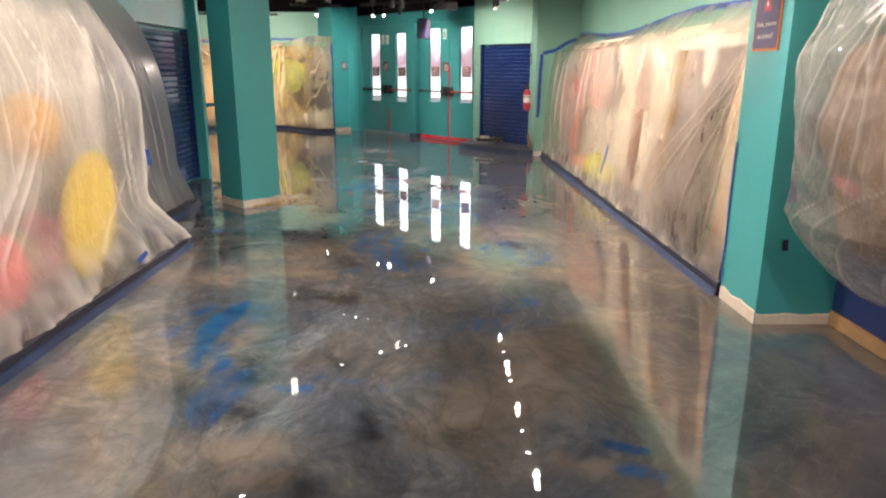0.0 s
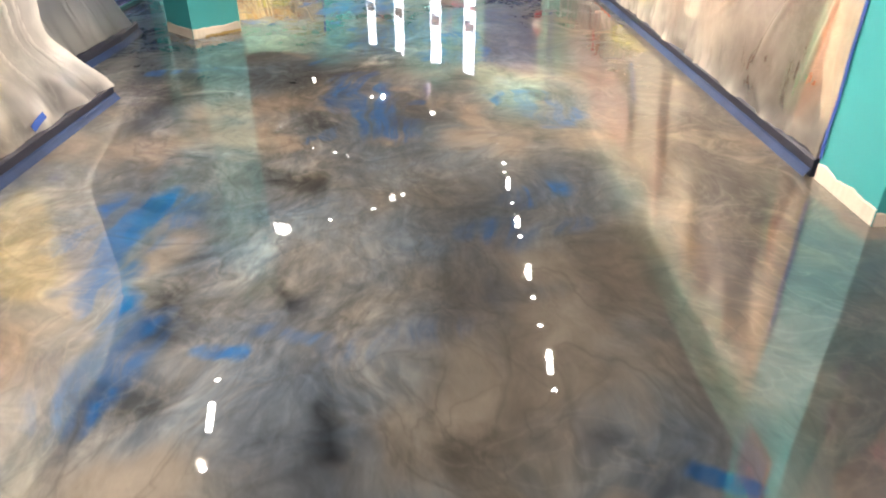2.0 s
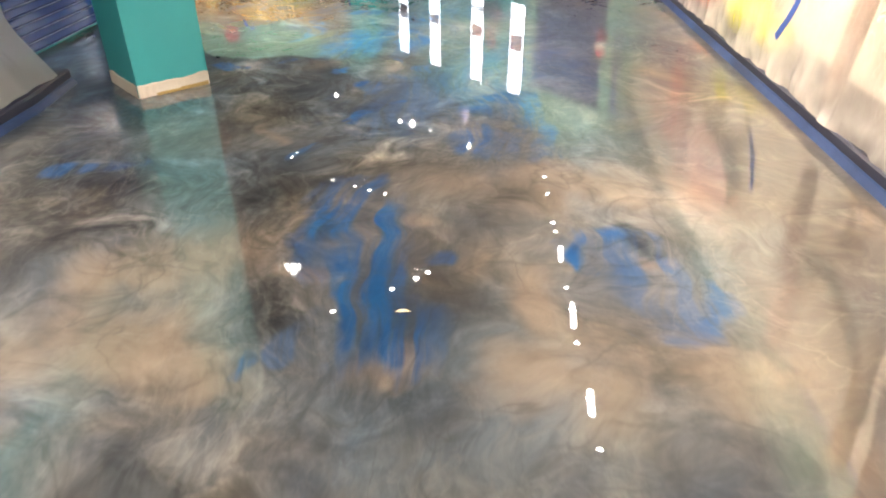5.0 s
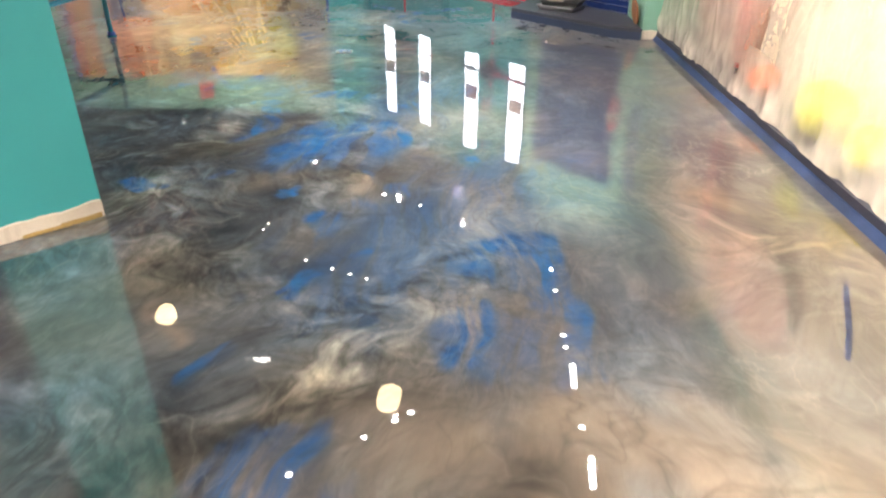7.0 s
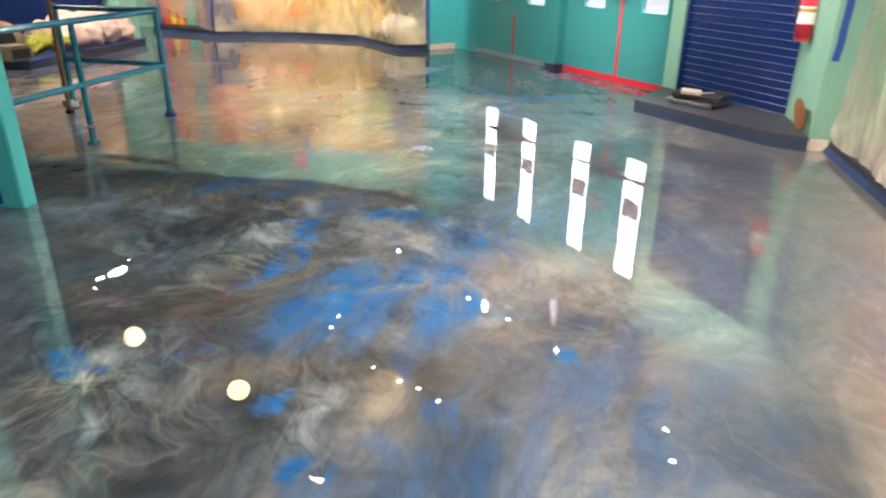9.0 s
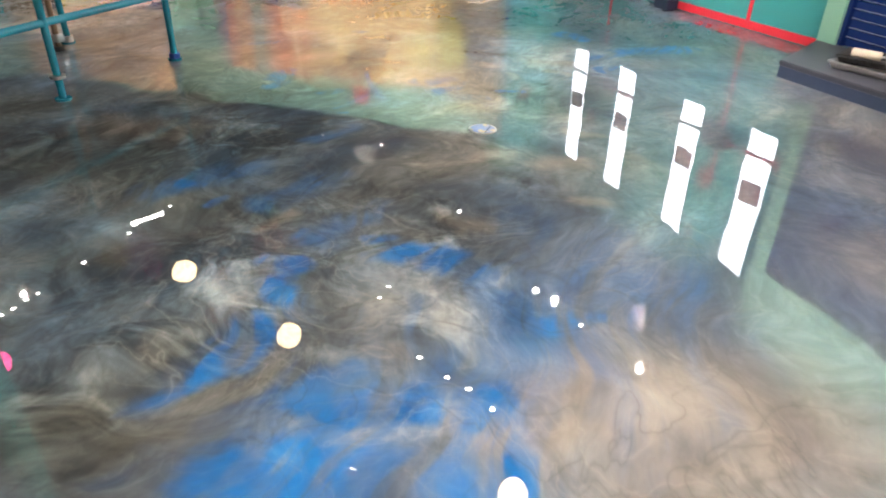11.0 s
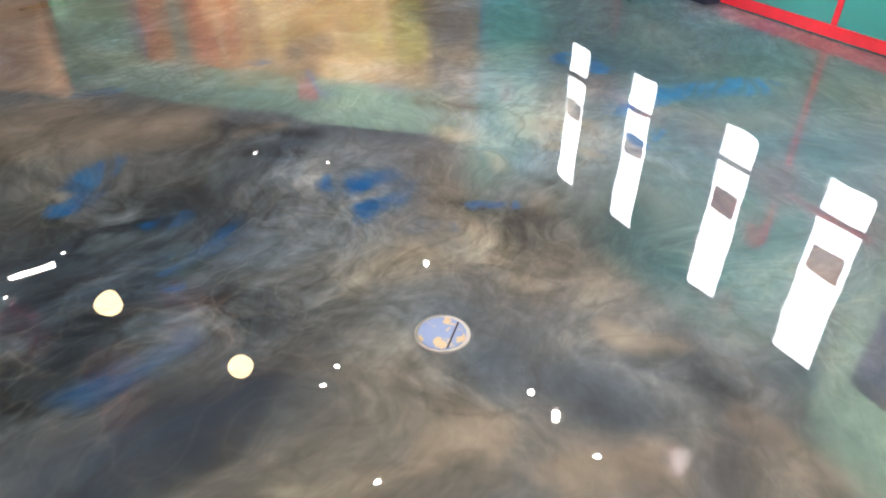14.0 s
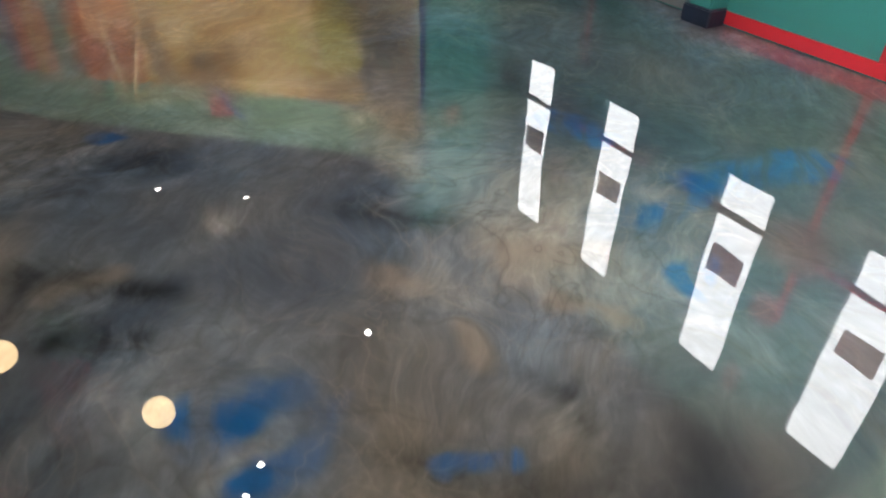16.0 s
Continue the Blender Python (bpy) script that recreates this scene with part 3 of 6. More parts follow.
    tan = mixc(nt, 0.8, ramp(nt, small.outputs[0], ((0.3, (0.18, 0.146, 0.115)), (0.7, (0.36, 0.30, 0.24)))), dim, "MULTIPLY")
    tan = mixc(nt, 1.0, tan, zone, "MULTIPLY")
    col = mixc(nt, math2(nt, "MULTIPLY", mask((TAN_A, TAN_B, TAN_C,), w3, 0.2, 1.0), 0.85), col, tan)
    dark = mixc(nt, 1.0, col, ramp(nt, curl.outputs[0], ((0.26, (0.10, 0.11, 0.115)), (0.44, (0.42, 0.44, 0.45)), (0.50, (0.20, 0.215, 0.225)), (0.57, (0.48, 0.50, 0.51)), (0.70, (1.0, 1.0, 0.98)))), "MULTIPLY")
    col = mixc(nt, mask((DARK_A, DARK_B, DARK_C,), w3, -0.05, 1.25), col, dark)
    navy = mixc(nt, 0.38, ramp(nt, small.outputs[0], ((0.3, (0.014, 0.028, 0.055)), (0.7, (0.05, 0.08, 0.13)))), col)
    col = mixc(nt, math2(nt, "MULTIPLY", mask((NAVY_A,), w3, 0.1, 1.1), 0.92), col, navy)
    blue = ramp(nt, small.outputs[0], ((0.28, (0.006, 0.06, 0.18)), (0.5, (0.007, 0.095, 0.28)), (0.72, (0.018, 0.15, 0.37))))
    bm_ = mask((BLUE_A, BLUE_B, BLUE_C, BLUE_D, BLUE_E,), w3, 0.30, 0.74)
    thin = ramp(nt, streak.outputs[0], ((0.40, (0.42, 0.42, 0.42)), (0.50, (0.97, 0.97, 0.97))))
    comb = ramp(nt, hair.outputs[0], ((0.40, (0.15, 0.15, 0.15)), (0.52, (1, 1, 1))))
    col = mixc(nt, math2(nt, "MULTIPLY", math2(nt, "MULTIPLY", bm_, thin), comb), col, blue)
    col = mixc(nt, math2(nt, "MULTIPLY", math2(nt, "MULTIPLY", mask((FAINT_A,), w3, 0.15, 0.85), comb), 0.45), col, blue)
    # small islands with crisp edges, where one pour ran over another
    for sc, lo, hi, share in ((3.4, 0.80, 1.14, 0.3), (7.5, 0.86, 1.10, 0.22)):
        isle = noise_tex(nt, flow.outputs[0], sc, 4, 0.55, 0.9)
        col = mixc(nt, share, col, ramp(nt, isle.outputs[0], ((0.40, (hi, hi, hi)), (0.465, (lo, lo, lo)), (0.49, (1.02, 1.02, 1.02)), (0.58, (0.95, 0.96, 0.98)), (0.60, (hi, hi * 0.99, hi * 0.96)))), "MULTIPLY")
    # thin dark and pale veins
    vein = noise_tex(nt, w2, 1.7, 4, 0.5, 0.5)
    v = math2(nt, "ABSOLUTE", math2(nt, "SUBTRACT", vein.outputs[0], 0.5))
    col = mixc(nt, math2(nt, "MULTIPLY", ramp(nt, v, ((0.0, (1, 1, 1)), (0.02, (0, 0, 0)))), 0.3), col, (0.03, 0.03, 0.03))
    for sc, seed_z, thin, alpha, tone_ in ((2.9, 3.0, 0.008, 0.24, (0.36, 0.34, 0.30)), (2.2, 9.0, 0.010, 0.4, (0.03, 0.03, 0.032)), (4.6, 17.0, 0.012, 0.15, (0.33, 0.29, 0.23))):
        mv = nd(nt, "ShaderNodeMapping", Location=(seed_z, seed_z * 1.7, 0.0))
        nt.links.new(w2, mv.inputs[0])
        vn = noise_tex(nt, mv.outputs[0], sc, 3, 0.5, 1.3)
        v = math2(nt, "ABSOLUTE", math2(nt, "SUBTRACT", vn.outputs[0], 0.5))
        fade = ramp(nt, cloud.outputs[0], ((0.42, (0.1, 0.1, 0.1)), (0.58, (1, 1, 1))))
        line = math2(nt, "MULTIPLY", ramp(nt, v, ((0.0, (1, 1, 1)), (thin, (0.35, 0.35, 0.35)), (thin * 4, (0, 0, 0)))), fade)
        col = mixc(nt, math2(nt, "MULTIPLY", line, alpha), col, tone_)
    wisp = noise_tex(nt, flow.outputs[0], 0.9, 6, 0.6, 0.6)
    v = math2(nt, "ABSOLUTE", math2(nt, "SUBTRACT", wisp.outputs[0], 0.53))
    col = mixc(nt, math2(nt, "MULTIPLY", ramp(nt, v, ((0.0, (1, 1, 1)), (0.025, (0, 0, 0)))), 0.06), col, (0.42, 0.40, 0.36))
    col = mixc(nt, 1.0, col, (1.41, 1.407, 1.41), "MULTIPLY")
    nt.links.new(col, b.inputs["Base Color"])
    b.inputs["Roughness"].default_value = 0.6
    b.inputs["Specular IOR Level"].default_value = 0.04
    # deep clear coat: a mirror that lies in very shallow waves, with a few dust nibs
    sw = noise_tex(nt, p, 2.6, 2, 0.4)
    nib = noise_tex(nt, p, 120.0, 1, 0.3)
    nibs = ramp(nt, nib.outputs[0], ((0.74, (0, 0, 0)), (0.82, (1, 1, 1))))
    bp = nd(nt, "ShaderNodeBump", Strength=1.0, Distance=0.0016)
    h = math2(nt, "ADD", sw.outputs[0], math2(nt, "MULTIPLY", nibs, 0.05))
    nt.links.new(h, bp.inputs["Height"])
    mirror = nd(nt, "ShaderNodeBsdfGlossy", Roughness=0.012)
    mirror.inputs["Color"].default_value = (1, 1, 1, 1)
    fres = nd(nt, "ShaderNodeFresnel", IOR=2.55)
    mix = nt.nodes.new("ShaderNodeMixShader")
    nt.links.new(bp.outputs[0], mirror.inputs["Normal"])
    nt.links.new(bp.outputs[0], fres.inputs["Normal"])
    nt.links.new(fres.outputs[0], mix.inputs[0])
    # the resin lets part of the light down to the dark slab
    deep = nd(nt, "ShaderNodeBsdfTranslucent")
    deep.inputs[0].default_value = (0.45, 0.45, 0.45, 1)
    resin = nt.nodes.new("ShaderNodeMixShader")
    resin.inputs[0].default_value = 0.25
    nt.links.new(b.outputs[0], resin.inputs[1])
    nt.links.new(deep.outputs[0], resin.inputs[2])
    nt.links.new(resin.outputs[0], mix.inputs[1])
    nt.links.new(mirror.outputs[0], mix.inputs[2])
    nt.links.new(mix.outputs[0], nt.nodes["Material Output"].inputs["Surface"])
    return m


EPOXY = epoxy_floor()
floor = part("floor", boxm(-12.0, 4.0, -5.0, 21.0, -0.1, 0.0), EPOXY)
floor.data.materials.append(BLACK)
for face in floor.data.polygons:
    if face.normal.z < 0.5:
        face.material_index = 1
tagged(floor, "glossy marbled epoxy floor in grey, tan and blue", "floor", kind="structure")

# ---- walls ----
WALL_TOP, ROOM_TOP = 2.62, 8.6


def wall(name, outline, label="teal painted wall", mat=TEAL):
    """Painted up to 2.62 m, black above, with a strip of bare plaster at the foot where the skirting came off."""
    lo = part(name, prism(outline, 0.0, WALL_TOP), mat)
    tagged(lo, label, "wall", kind="structure")
    part("upper_wall", prism(outline, WALL_TOP, ROOM_TOP), BLACK, lo, "black upper wall")
    return lo


def skirting(parent, a, b, h=0.075, seed=0, side=1, mat=PLASTER):
    """Ragged strip of bare plaster standing 3 mm proud of a wall face from a to b (the face is to the right of that way)."""
    m = on_line(a, b)
    length = (Vector(b) - Vector(a)).length
    n = max(8, int(length / 0.02))
    bm = bmesh.new()
    rows = []
    for i in range(n + 1):
        s = length * i / n
        top = h * (1 + 0.22 * noise.noise(Vector((s * 9, seed, 0))) + 0.12 * noise.noise(Vector((s * 40, seed, 3))))
        out = 0.004 + 0.003 * abs(noise.noise(Vector((s * 25, seed, 5))))
        rows.append([bm.verts.new((s, 0.0, 0.0)), bm.verts.new((s, out, 0.0)), bm.verts.new((s, out, top - 0.006)), bm.verts.new((s, 0.0, top))])
    for r0, r1 in zip(rows, rows[1:]):
        for k in range(3):
            bm.faces.new((r0[k], r1[k], r1[k + 1], r0[k + 1]))
    bmesh.ops.recalc_face_normals(bm, faces=bm.faces)
    return part("plaster_strip", placed(bm, m), mat, parent, "ragged bare plaster strip")


# right side: recess with the covered exhibit between two piers
wall("wall_right", [(2.3, -5.0), (2.5, -5.0), (2.5, 12.6), (2.3, 12.6)], "teal wall coloured pale as under warm light", LIT_TEAL)
pillar_right = wall("pillar_right", [(1.775, 3.47), (2.3, 3.47), (2.3, 3.93), (1.775, 3.93)], "teal pillar with a bare plaster foot")
skirting(pillar_right, (1.775, 3.93), (1.775, 3.47), 0.075, 1)
skirting(pillar_right, (1.775, 3.47), (2.24, 3.47), 0.06, 2)
pier_right = wall("pier_right", [(1.64, 10.86), (2.3, 10.86), (2.3, 12.2), (1.64, 11.55)], "teal pier beside the shutter, coloured pale as under warm light", LIT_TEAL)
skirting(pier_right, (1.64, 11.2), (1.64, 10.86), 0.08, 3)
skirting(pier_right, (1.64, 10.86), (1.8, 10.86), 0.08, 4)

# shutter wall, in line with the exit doors
SH_A, SH_B = Vector((0.78, 12.58)), Vector((1.66, 11.42))
sh = on_line(SH_A, SH_B)
SH_LEN = (SH_B - SH_A).length
SH_X0, SH_X1, SH_TOP = 0.16, SH_LEN - 0.03, 1.76
wl = part("wall_shutter", placed(boxm(0.0, SH_X0, -0.32, 0.0, 0.0, WALL_TOP), sh), LIT_TEAL)
tagged(wl, "teal wall round a navy roller shutter, coloured pale as under warm light", "wall", kind="structure")
part("lintel", placed(boxm(SH_X0, SH_LEN, -0.32, 0.0, SH_TOP, WALL_TOP), sh), LIT_TEAL, wl)
part("upper_wall", placed(boxm(0.0, SH_LEN, -0.32, 0.0, WALL_TOP, ROOM_TOP), sh), BLACK, wl, "black upper wall")
part("back_panel", placed(boxm(SH_X0, SH_LEN, -0.32, -0.14, 0.0, SH_TOP), sh), NAVY_DULL, wl)


def shutter(name, m, x0, x1, z0, z1, slat, label):
    t = thing(name, m @ Vector(((x0 + x1) / 2, -0.05, z0)), label, "roller shutter")
    inv = t.matrix_world.inverted()
    n = int((z1 - z0) / slat)
    bead = [(0.005 + 0.005 * math.cos(a), 0.006 + 0.005 * math.sin(a)) for a in (radians(d) for d in range(-90, 151, 30))]
    prof = [(0.0, 0.0)] + bead + [(0.003, 0.014), (0.003, slat - 0.008), (0.0, slat - 0.004)]
    bm = bmesh.new()
    ends = []
    for x in (x0, x1):
        ends.append([bm.verts.new((x, -0.06 + o, h)) for o, h in prof] + [bm.verts.new((x, -0.085, slat - 0.004)), bm.verts.new((x, -0.085, 0.0))])
    k = len(ends[0])
    for i in range(k):
        bm.faces.new((ends[0][i], ends[1][i], ends[1][(i + 1) % k], ends[0][(i + 1) % k]))
    bm.faces.new(ends[0][::-1])
    bm.faces.new(ends[1])
    bmesh.ops.recalc_face_normals(bm, faces=bm.faces)
    first = part("slat", placed(bm, inv @ m), NAVY, t)
    for i in range(n):
        o = first if i == 0 else new("slat", first.data)
        o.parent = t
        o.location = (0, 0, z0 + i * slat - z0)
    # thin pale strip that paints the glint along each bead
    lip = part("slat_edge", placed(boxm(x0 + 0.012, x1 - 0.012, -0.0515, -0.0482, 0.0052, 0.0080), inv @ m), SLAT_GLINT, t, "pale slat edge painted as a lamp glint")
    for i in range(n):
        o = lip if i == 0 else new("slat_edge", lip.data)
        o.parent = t
        o.location = (0, 0, z0 + i * slat - z0)
    lip.data.transform(Matrix.Translation((0, 0, z0)))
    zz = inv @ m
    first.data.transform(Matrix.Translation((0, 0, z0)))
    part("guide", placed(boxm(x0 - 0.02, x0 + 0.012, -0.1, -0.02, z0, z1), zz), NAVY, t)
    part("guide", placed(boxm(x1 - 0.012, x1 + 0.02, -0.1, -0.02, z0, z1), zz), NAVY, t)
    return t


shutter("roller_shutter", sh, SH_X0 + 0.02, SH_X1 - 0.02, 0.1, SH_TOP, 0.062, "closed navy blue roller shutter with horizontal slats")

# exit door wall
DA, DB = Vector((-1.53, 15.302)), Vector((1.02, 12.478))
dm = on_line(DA, DB)
DS = 0.70   # shift of the door centres along the wall


def exit_doors():
    w = part("wall_doors", placed(boxm(-0.05, 3.8, -0.2, 0.0, 2.2, 2.43), dm), TEAL_DOOR)
    tagged(w, "teal wall with two pairs of exit doors", "wall", kind="structure")
    part("upper_wall", placed(boxm(-0.05, 3.8, -0.2, 0.0, 2.43, ROOM_TOP), dm), BLACK, w, "black upper wall")
    for x0, x1, out in ((-0.05, 0.085, 0.03), (1.785, 1.93, 0.09), (3.63, 3.85, 0.02)):
        part("mullion", placed(boxm(x0, x1, -0.2, out, 0.0, 2.2, 0.008), dm), TEAL_DOOR, w)
    part("mullion_foot", placed(boxm(1.765, 1.95, -0.02, 0.11, 0.0, 0.09, 0.006), dm), CURB, w, "dark vinyl foot")
    glass, nt, b = material("door_glass")
    b.inputs["Base Color"].default_value = (0.9, 0.92, 0.92, 1)
    b.inputs["Roughness"].default_value = 0.02
    b.inputs["Transmission Weight"].default_value = 1.0
    b.inputs["IOR"].default_value = 1.05
    for k, (x0, x1) in enumerate(((0.085, 0.935), (0.935, 1.785), (1.93, 2.78), (2.78, 3.63))):
        d = thing("door_%d" % (k + 1), dm @ Vector(((x0 + x1) / 2, -0.05, 0)), "teal exit door with a narrow glazed light and a crash bar", "door", kind="structure")
        q = d.matrix_world.inverted() @ dm
        c = (x0 + x1) / 2 + (0.02 if k > 1 else 0.0)
        up = 0.045 if k > 1 else 0.0
        g0, g1, gb, gt = c - 0.168, c + 0.168, 0.69 + up, 2.04 + up
        bm = bmesh.new()
        add_box(bm, x0 + 0.004, g0, -0.075, -0.03, 0.0, 2.2)
        add_box(bm, g1, x1 - 0.004, -0.075, -0.03, 0.0, 2.2)
        add_box(bm, g0, g1, -0.075, -0.03, 0.0, gb)
        add_box(bm, g0, g1, -0.075, -0.03, gt, 2.2)
        r = 0.045
        arc = [(r - r * math.sin(radians(a)), r - r * math.cos(radians(a))) for a in range(0, 91, 15)]
        for ax, az, sx, sz in ((g0, gb, 1, 1), (g1, gb, -1, 1), (g0, gt, 1, -1), (g1, gt, -1, -1)):
            pts = [(0.0, 0.0)] + arc
            pts = [(ax + sx * px, az + sz * pz) for px, pz in pts]
            fb = placed(prism(pts if sx * sz > 0 else pts[::-1], 0.0, 0.045), Matrix(((1, 0, 0, 0), (0, 0, 1, -0.075), (0, 1, 0, 0), (0, 0, 0, 1))))
            tmp = bpy.data.meshes.new("corner")
            fb.to_mesh(tmp)
            fb.free()
            bm.from_mesh(tmp)
            bpy.data.meshes.remove(tmp)
        bmesh.ops.recalc_face_normals(bm, faces=bm.faces)
        leaf = part("leaf", placed(bm, q), TEAL_DOOR, d)
        bm = bmesh.new()
        for a0, a1, b0, b1 in ((g0 - 0.022, g0, gb - 0.022, gt + 0.022), (g1, g1 + 0.022, gb - 0.022, gt + 0.022), (g0, g1, gb - 0.022, gb), (g0, g1, gt, gt + 0.022)):
            add_box(bm, a0, a1, -0.08, -0.022, b0, b1)
        part("glazing_bead", placed(bm, q), TEAL_DOOR, leaf)
        pane = part("pane", placed(boxm(g0, g1, -0.056, -0.050, gb, gt), q), glass, leaf)
        pane.visible_shadow = False
        bar = part("crash_bar", placed(rod(bmesh.new(), (x0 + 0.06, 0.035, 0.93), (x1 - 0.06, 0.035, 0.93), 0.018), q), DARK_METAL if k % 2 == 0 else RED, d, "black crash bar" if k % 2 == 0 else "red taped crash bar")
        e = x1 - 0.13 if k % 2 == 0 else x0 + 0.02
        part("latch_case", placed(boxm(e, e + 0.11, -0.03, 0.055, 0.85, 1.02, 0.01), q), DARK_METAL, bar)
        part("bar_bracket", placed(boxm((x0 + 0.04) if k % 2 == 0 else (x1 - 0.1), (x0 + 0.1) if k % 2 == 0 else (x1 - 0.04), -0.03, 0.05, 0.9, 0.96, 0.008), q), DARK_METAL, bar)
        sheet = part("notice", placed(boxm(c - 0.11, c + 0.11, -0.049, -0.047, 1.20, 1.38), q), MAROON, d, "maroon paper notice on the glass")
        for i in range(4):
            part("notice_line", placed(boxm(c - 0.085, c + 0.085 - 0.03 * (i % 2), -0.0465, -0.0455, 1.235 + 0.037 * i, 1.25 + 0.037 * i), q), WHITE, sheet)
        if k in (1, 3):
            part("kick_strip", placed(boxm(x0 - 0.9, x1 - 0.01, -0.029, -0.02, 0.01, 0.075 if k == 3 else 0.06), q), RED if k == 3 else VINYL, d, "red tape along the foot" if k == 3 else "grey-blue vinyl foot strip")
    # red tape down the meeting stiles
    for x, z1 in ((0.94, 0.56), (2.785, 1.40)):
        s = part("red_tape", placed(boxm(x - 0.018, x + 0.018, -0.029, -0.022, 0.01, z1), dm), RED)
        tagged(s, "red tape strip down the meeting edge of the doors", "tape")
    for x, z, mat_, lab in ((0.86, 1.40, MAROON, "maroon notice on an exit door"), (2.70, 1.38, MAROON, "maroon notice on an exit door"), (0.78, 1.93, WHITE, "white paper notice on an exit door"), (2.66, 1.98, WHITE, "white paper notice on an exit door"), (0.93, 1.93, WHITE, "white paper notice on an exit door")):
        n = thing("notice", dm @ Vector((x, -0.03, z)), lab, "notice")
        q = n.matrix_world.inverted() @ dm
        sz = 0.075 if mat_ is MAROON else 0.05
        part("sheet", placed(boxm(x - sz, x + sz, -0.029, -0.026, z - 0.09, z + 0.09), q), mat_, n)
        for i in range(3):
            part("text_bar", placed(boxm(x - sz * 0.7, x + sz * 0.7, -0.0255, -0.0245, z - 0.06 + 0.04 * i, z - 0.045 + 0.04 * i), q), WHITE if mat_ is MAROON else MAROON, n)


exit_doors()

# daylight beyond the doors
m, nt, b = material("daylight_street")
p = position(nt)
z = nt.nodes.new("ShaderNodeSeparateXYZ")
nt.links.new(p, z.inputs[0])
wob = noise_tex(nt, p, 1.1, 4)
hgt = math2(nt, "ADD", math2(nt, "DIVIDE", z.outputs[2], 40.0), math2(nt, "MULTIPLY", math2(nt, "SUBTRACT", wob.outputs[0], 0.5), 0.05))
street = ramp(nt, hgt, ((0.0, (0.42, 0.43, 0.40)), (0.026, (0.34, 0.35, 0.34)), (0.034, (0.17, 0.10, 0.115)), (0.052, (0.24, 0.17, 0.19)), (0.060, (0.40, 0.40, 0.46)), (0.085, (0.55, 0.56, 0.62)), (0.11, (0.95, 0.97, 1.0)), (1.0, (0.95, 0.97, 1.0))))
nt.links.new(street, b.inputs["Emission Color"])
b.inputs["Emission Strength"].default_value = 5.6
b.inputs["Base Color"].default_value = (0.1, 0.1, 0.1, 1)
bd = part("backdrop", placed(boxm(-45.0, 45.0, -15.3, -15.0, -0.2, 40.0), dm), m)
tagged(bd, "overcast street outside the exit doors", "backdrop", kind="structure")
pv = part("pavement", placed(boxm(-45.0, 45.0, -15.0, -0.21, -0.2, -0.11), dm), paint("concrete_paving", (0.35, 0.34, 0.32), 0.8, 0.15, 12))
tagged(pv, "pale concrete pavement outside the exit doors", "pavement", kind="structure")

# pilaster and far walls
pil = wall("pilaster_left", [(-2.10, 15.25), (-1.80, 15.53), (-1.66, 15.44), (-1.58, 15.35), (-1.50, 15.43), (-2.0, 16.0), (-2.5, 15.9)], "teal pilaster beside the exit doors")
skirting(pil, (-2.10, 15.25), (-1.80, 15.53), 0.075, 6)
wall("wall_far", [(-12.0, 16.75), (-1.9, 16.75), (-1.9, 16.95), (-12.0, 16.95)], "teal far wall coloured pale as under warm light", LIT_TEAL)
wall("wall_outer_left", [(-12.2, -5.0), (-12.0, -5.0), (-12.0, 17.0), (-12.2, 17.0)])
wall("wall_behind", [(-12.0, -5.2), (2.5, -5.2), (2.5, -5.0), (-12.0, -5.0)])
ceiling = part("ceiling", boxm(-12.2, 4.0, -5.2, 17.0, ROOM_TOP, ROOM_TOP + 0.15), BLACK)
tagged(ceiling, "high black ceiling", "ceiling", kind="structure")

# left shutter wall with its end post
LX = -2.88
wl = part("wall_left", boxm(LX - 0.3, LX - 0.1, -5.0, 8.66, 0.0, WALL_TOP), TEAL)
tagged(wl, "teal wall over a navy roller shutter", "wall", kind="structure")
part("lintel", boxm(LX - 0.1, LX, -5.0, 8.56, 1.80, WALL_TOP), TEAL, wl)
part("upper_wall", boxm(LX - 0.3, LX, -5.0, 8.66, WALL_TOP, ROOM_TOP), BLACK, wl, "black upper wall")
part("end_post", boxm(LX - 0.1, LX + 0.09, 8.56, 8.66, 0.0, WALL_TOP, 0.006), TEAL, wl)
lm = on_line((LX, 5.2), (LX, 8.56))
shutter("roller_shutter", lm, 0.03, 3.33, 0.03, 1.80, 0.062, "closed navy blue roller shutter with horizontal slats")

# near pillar, turned by forty-five degrees
PC, PH = Vector((-1.876, 6.709)), 0.43
u = Vector((0.712, 0.702))
v = Vector((-0.702, 0.712))
corners = [PC, PC + u * PH, PC + u * PH + v * PH, PC + v * PH]
pillar = wall("pillar", [tuple(c) for c in corners], "square teal pillar with a bare plaster foot")
for a, b, sd in ((corners[0], corners[1], 11), (corners[3], corners[0], 12)):
    skirting(pillar, tuple(a), tuple(b), 0.075, sd)
for s0, s1, sd, hh in ((0.10, 0.27, 13, 0.014), (0.25, 0.42, 14, 0.020)):
    e = Vector((u.y, -u.x)) * 0.005
    skirting(pillar, tuple(PC + u * s0 + e), tuple(PC + u * s1 + e), hh, sd, mat=OCHRE)

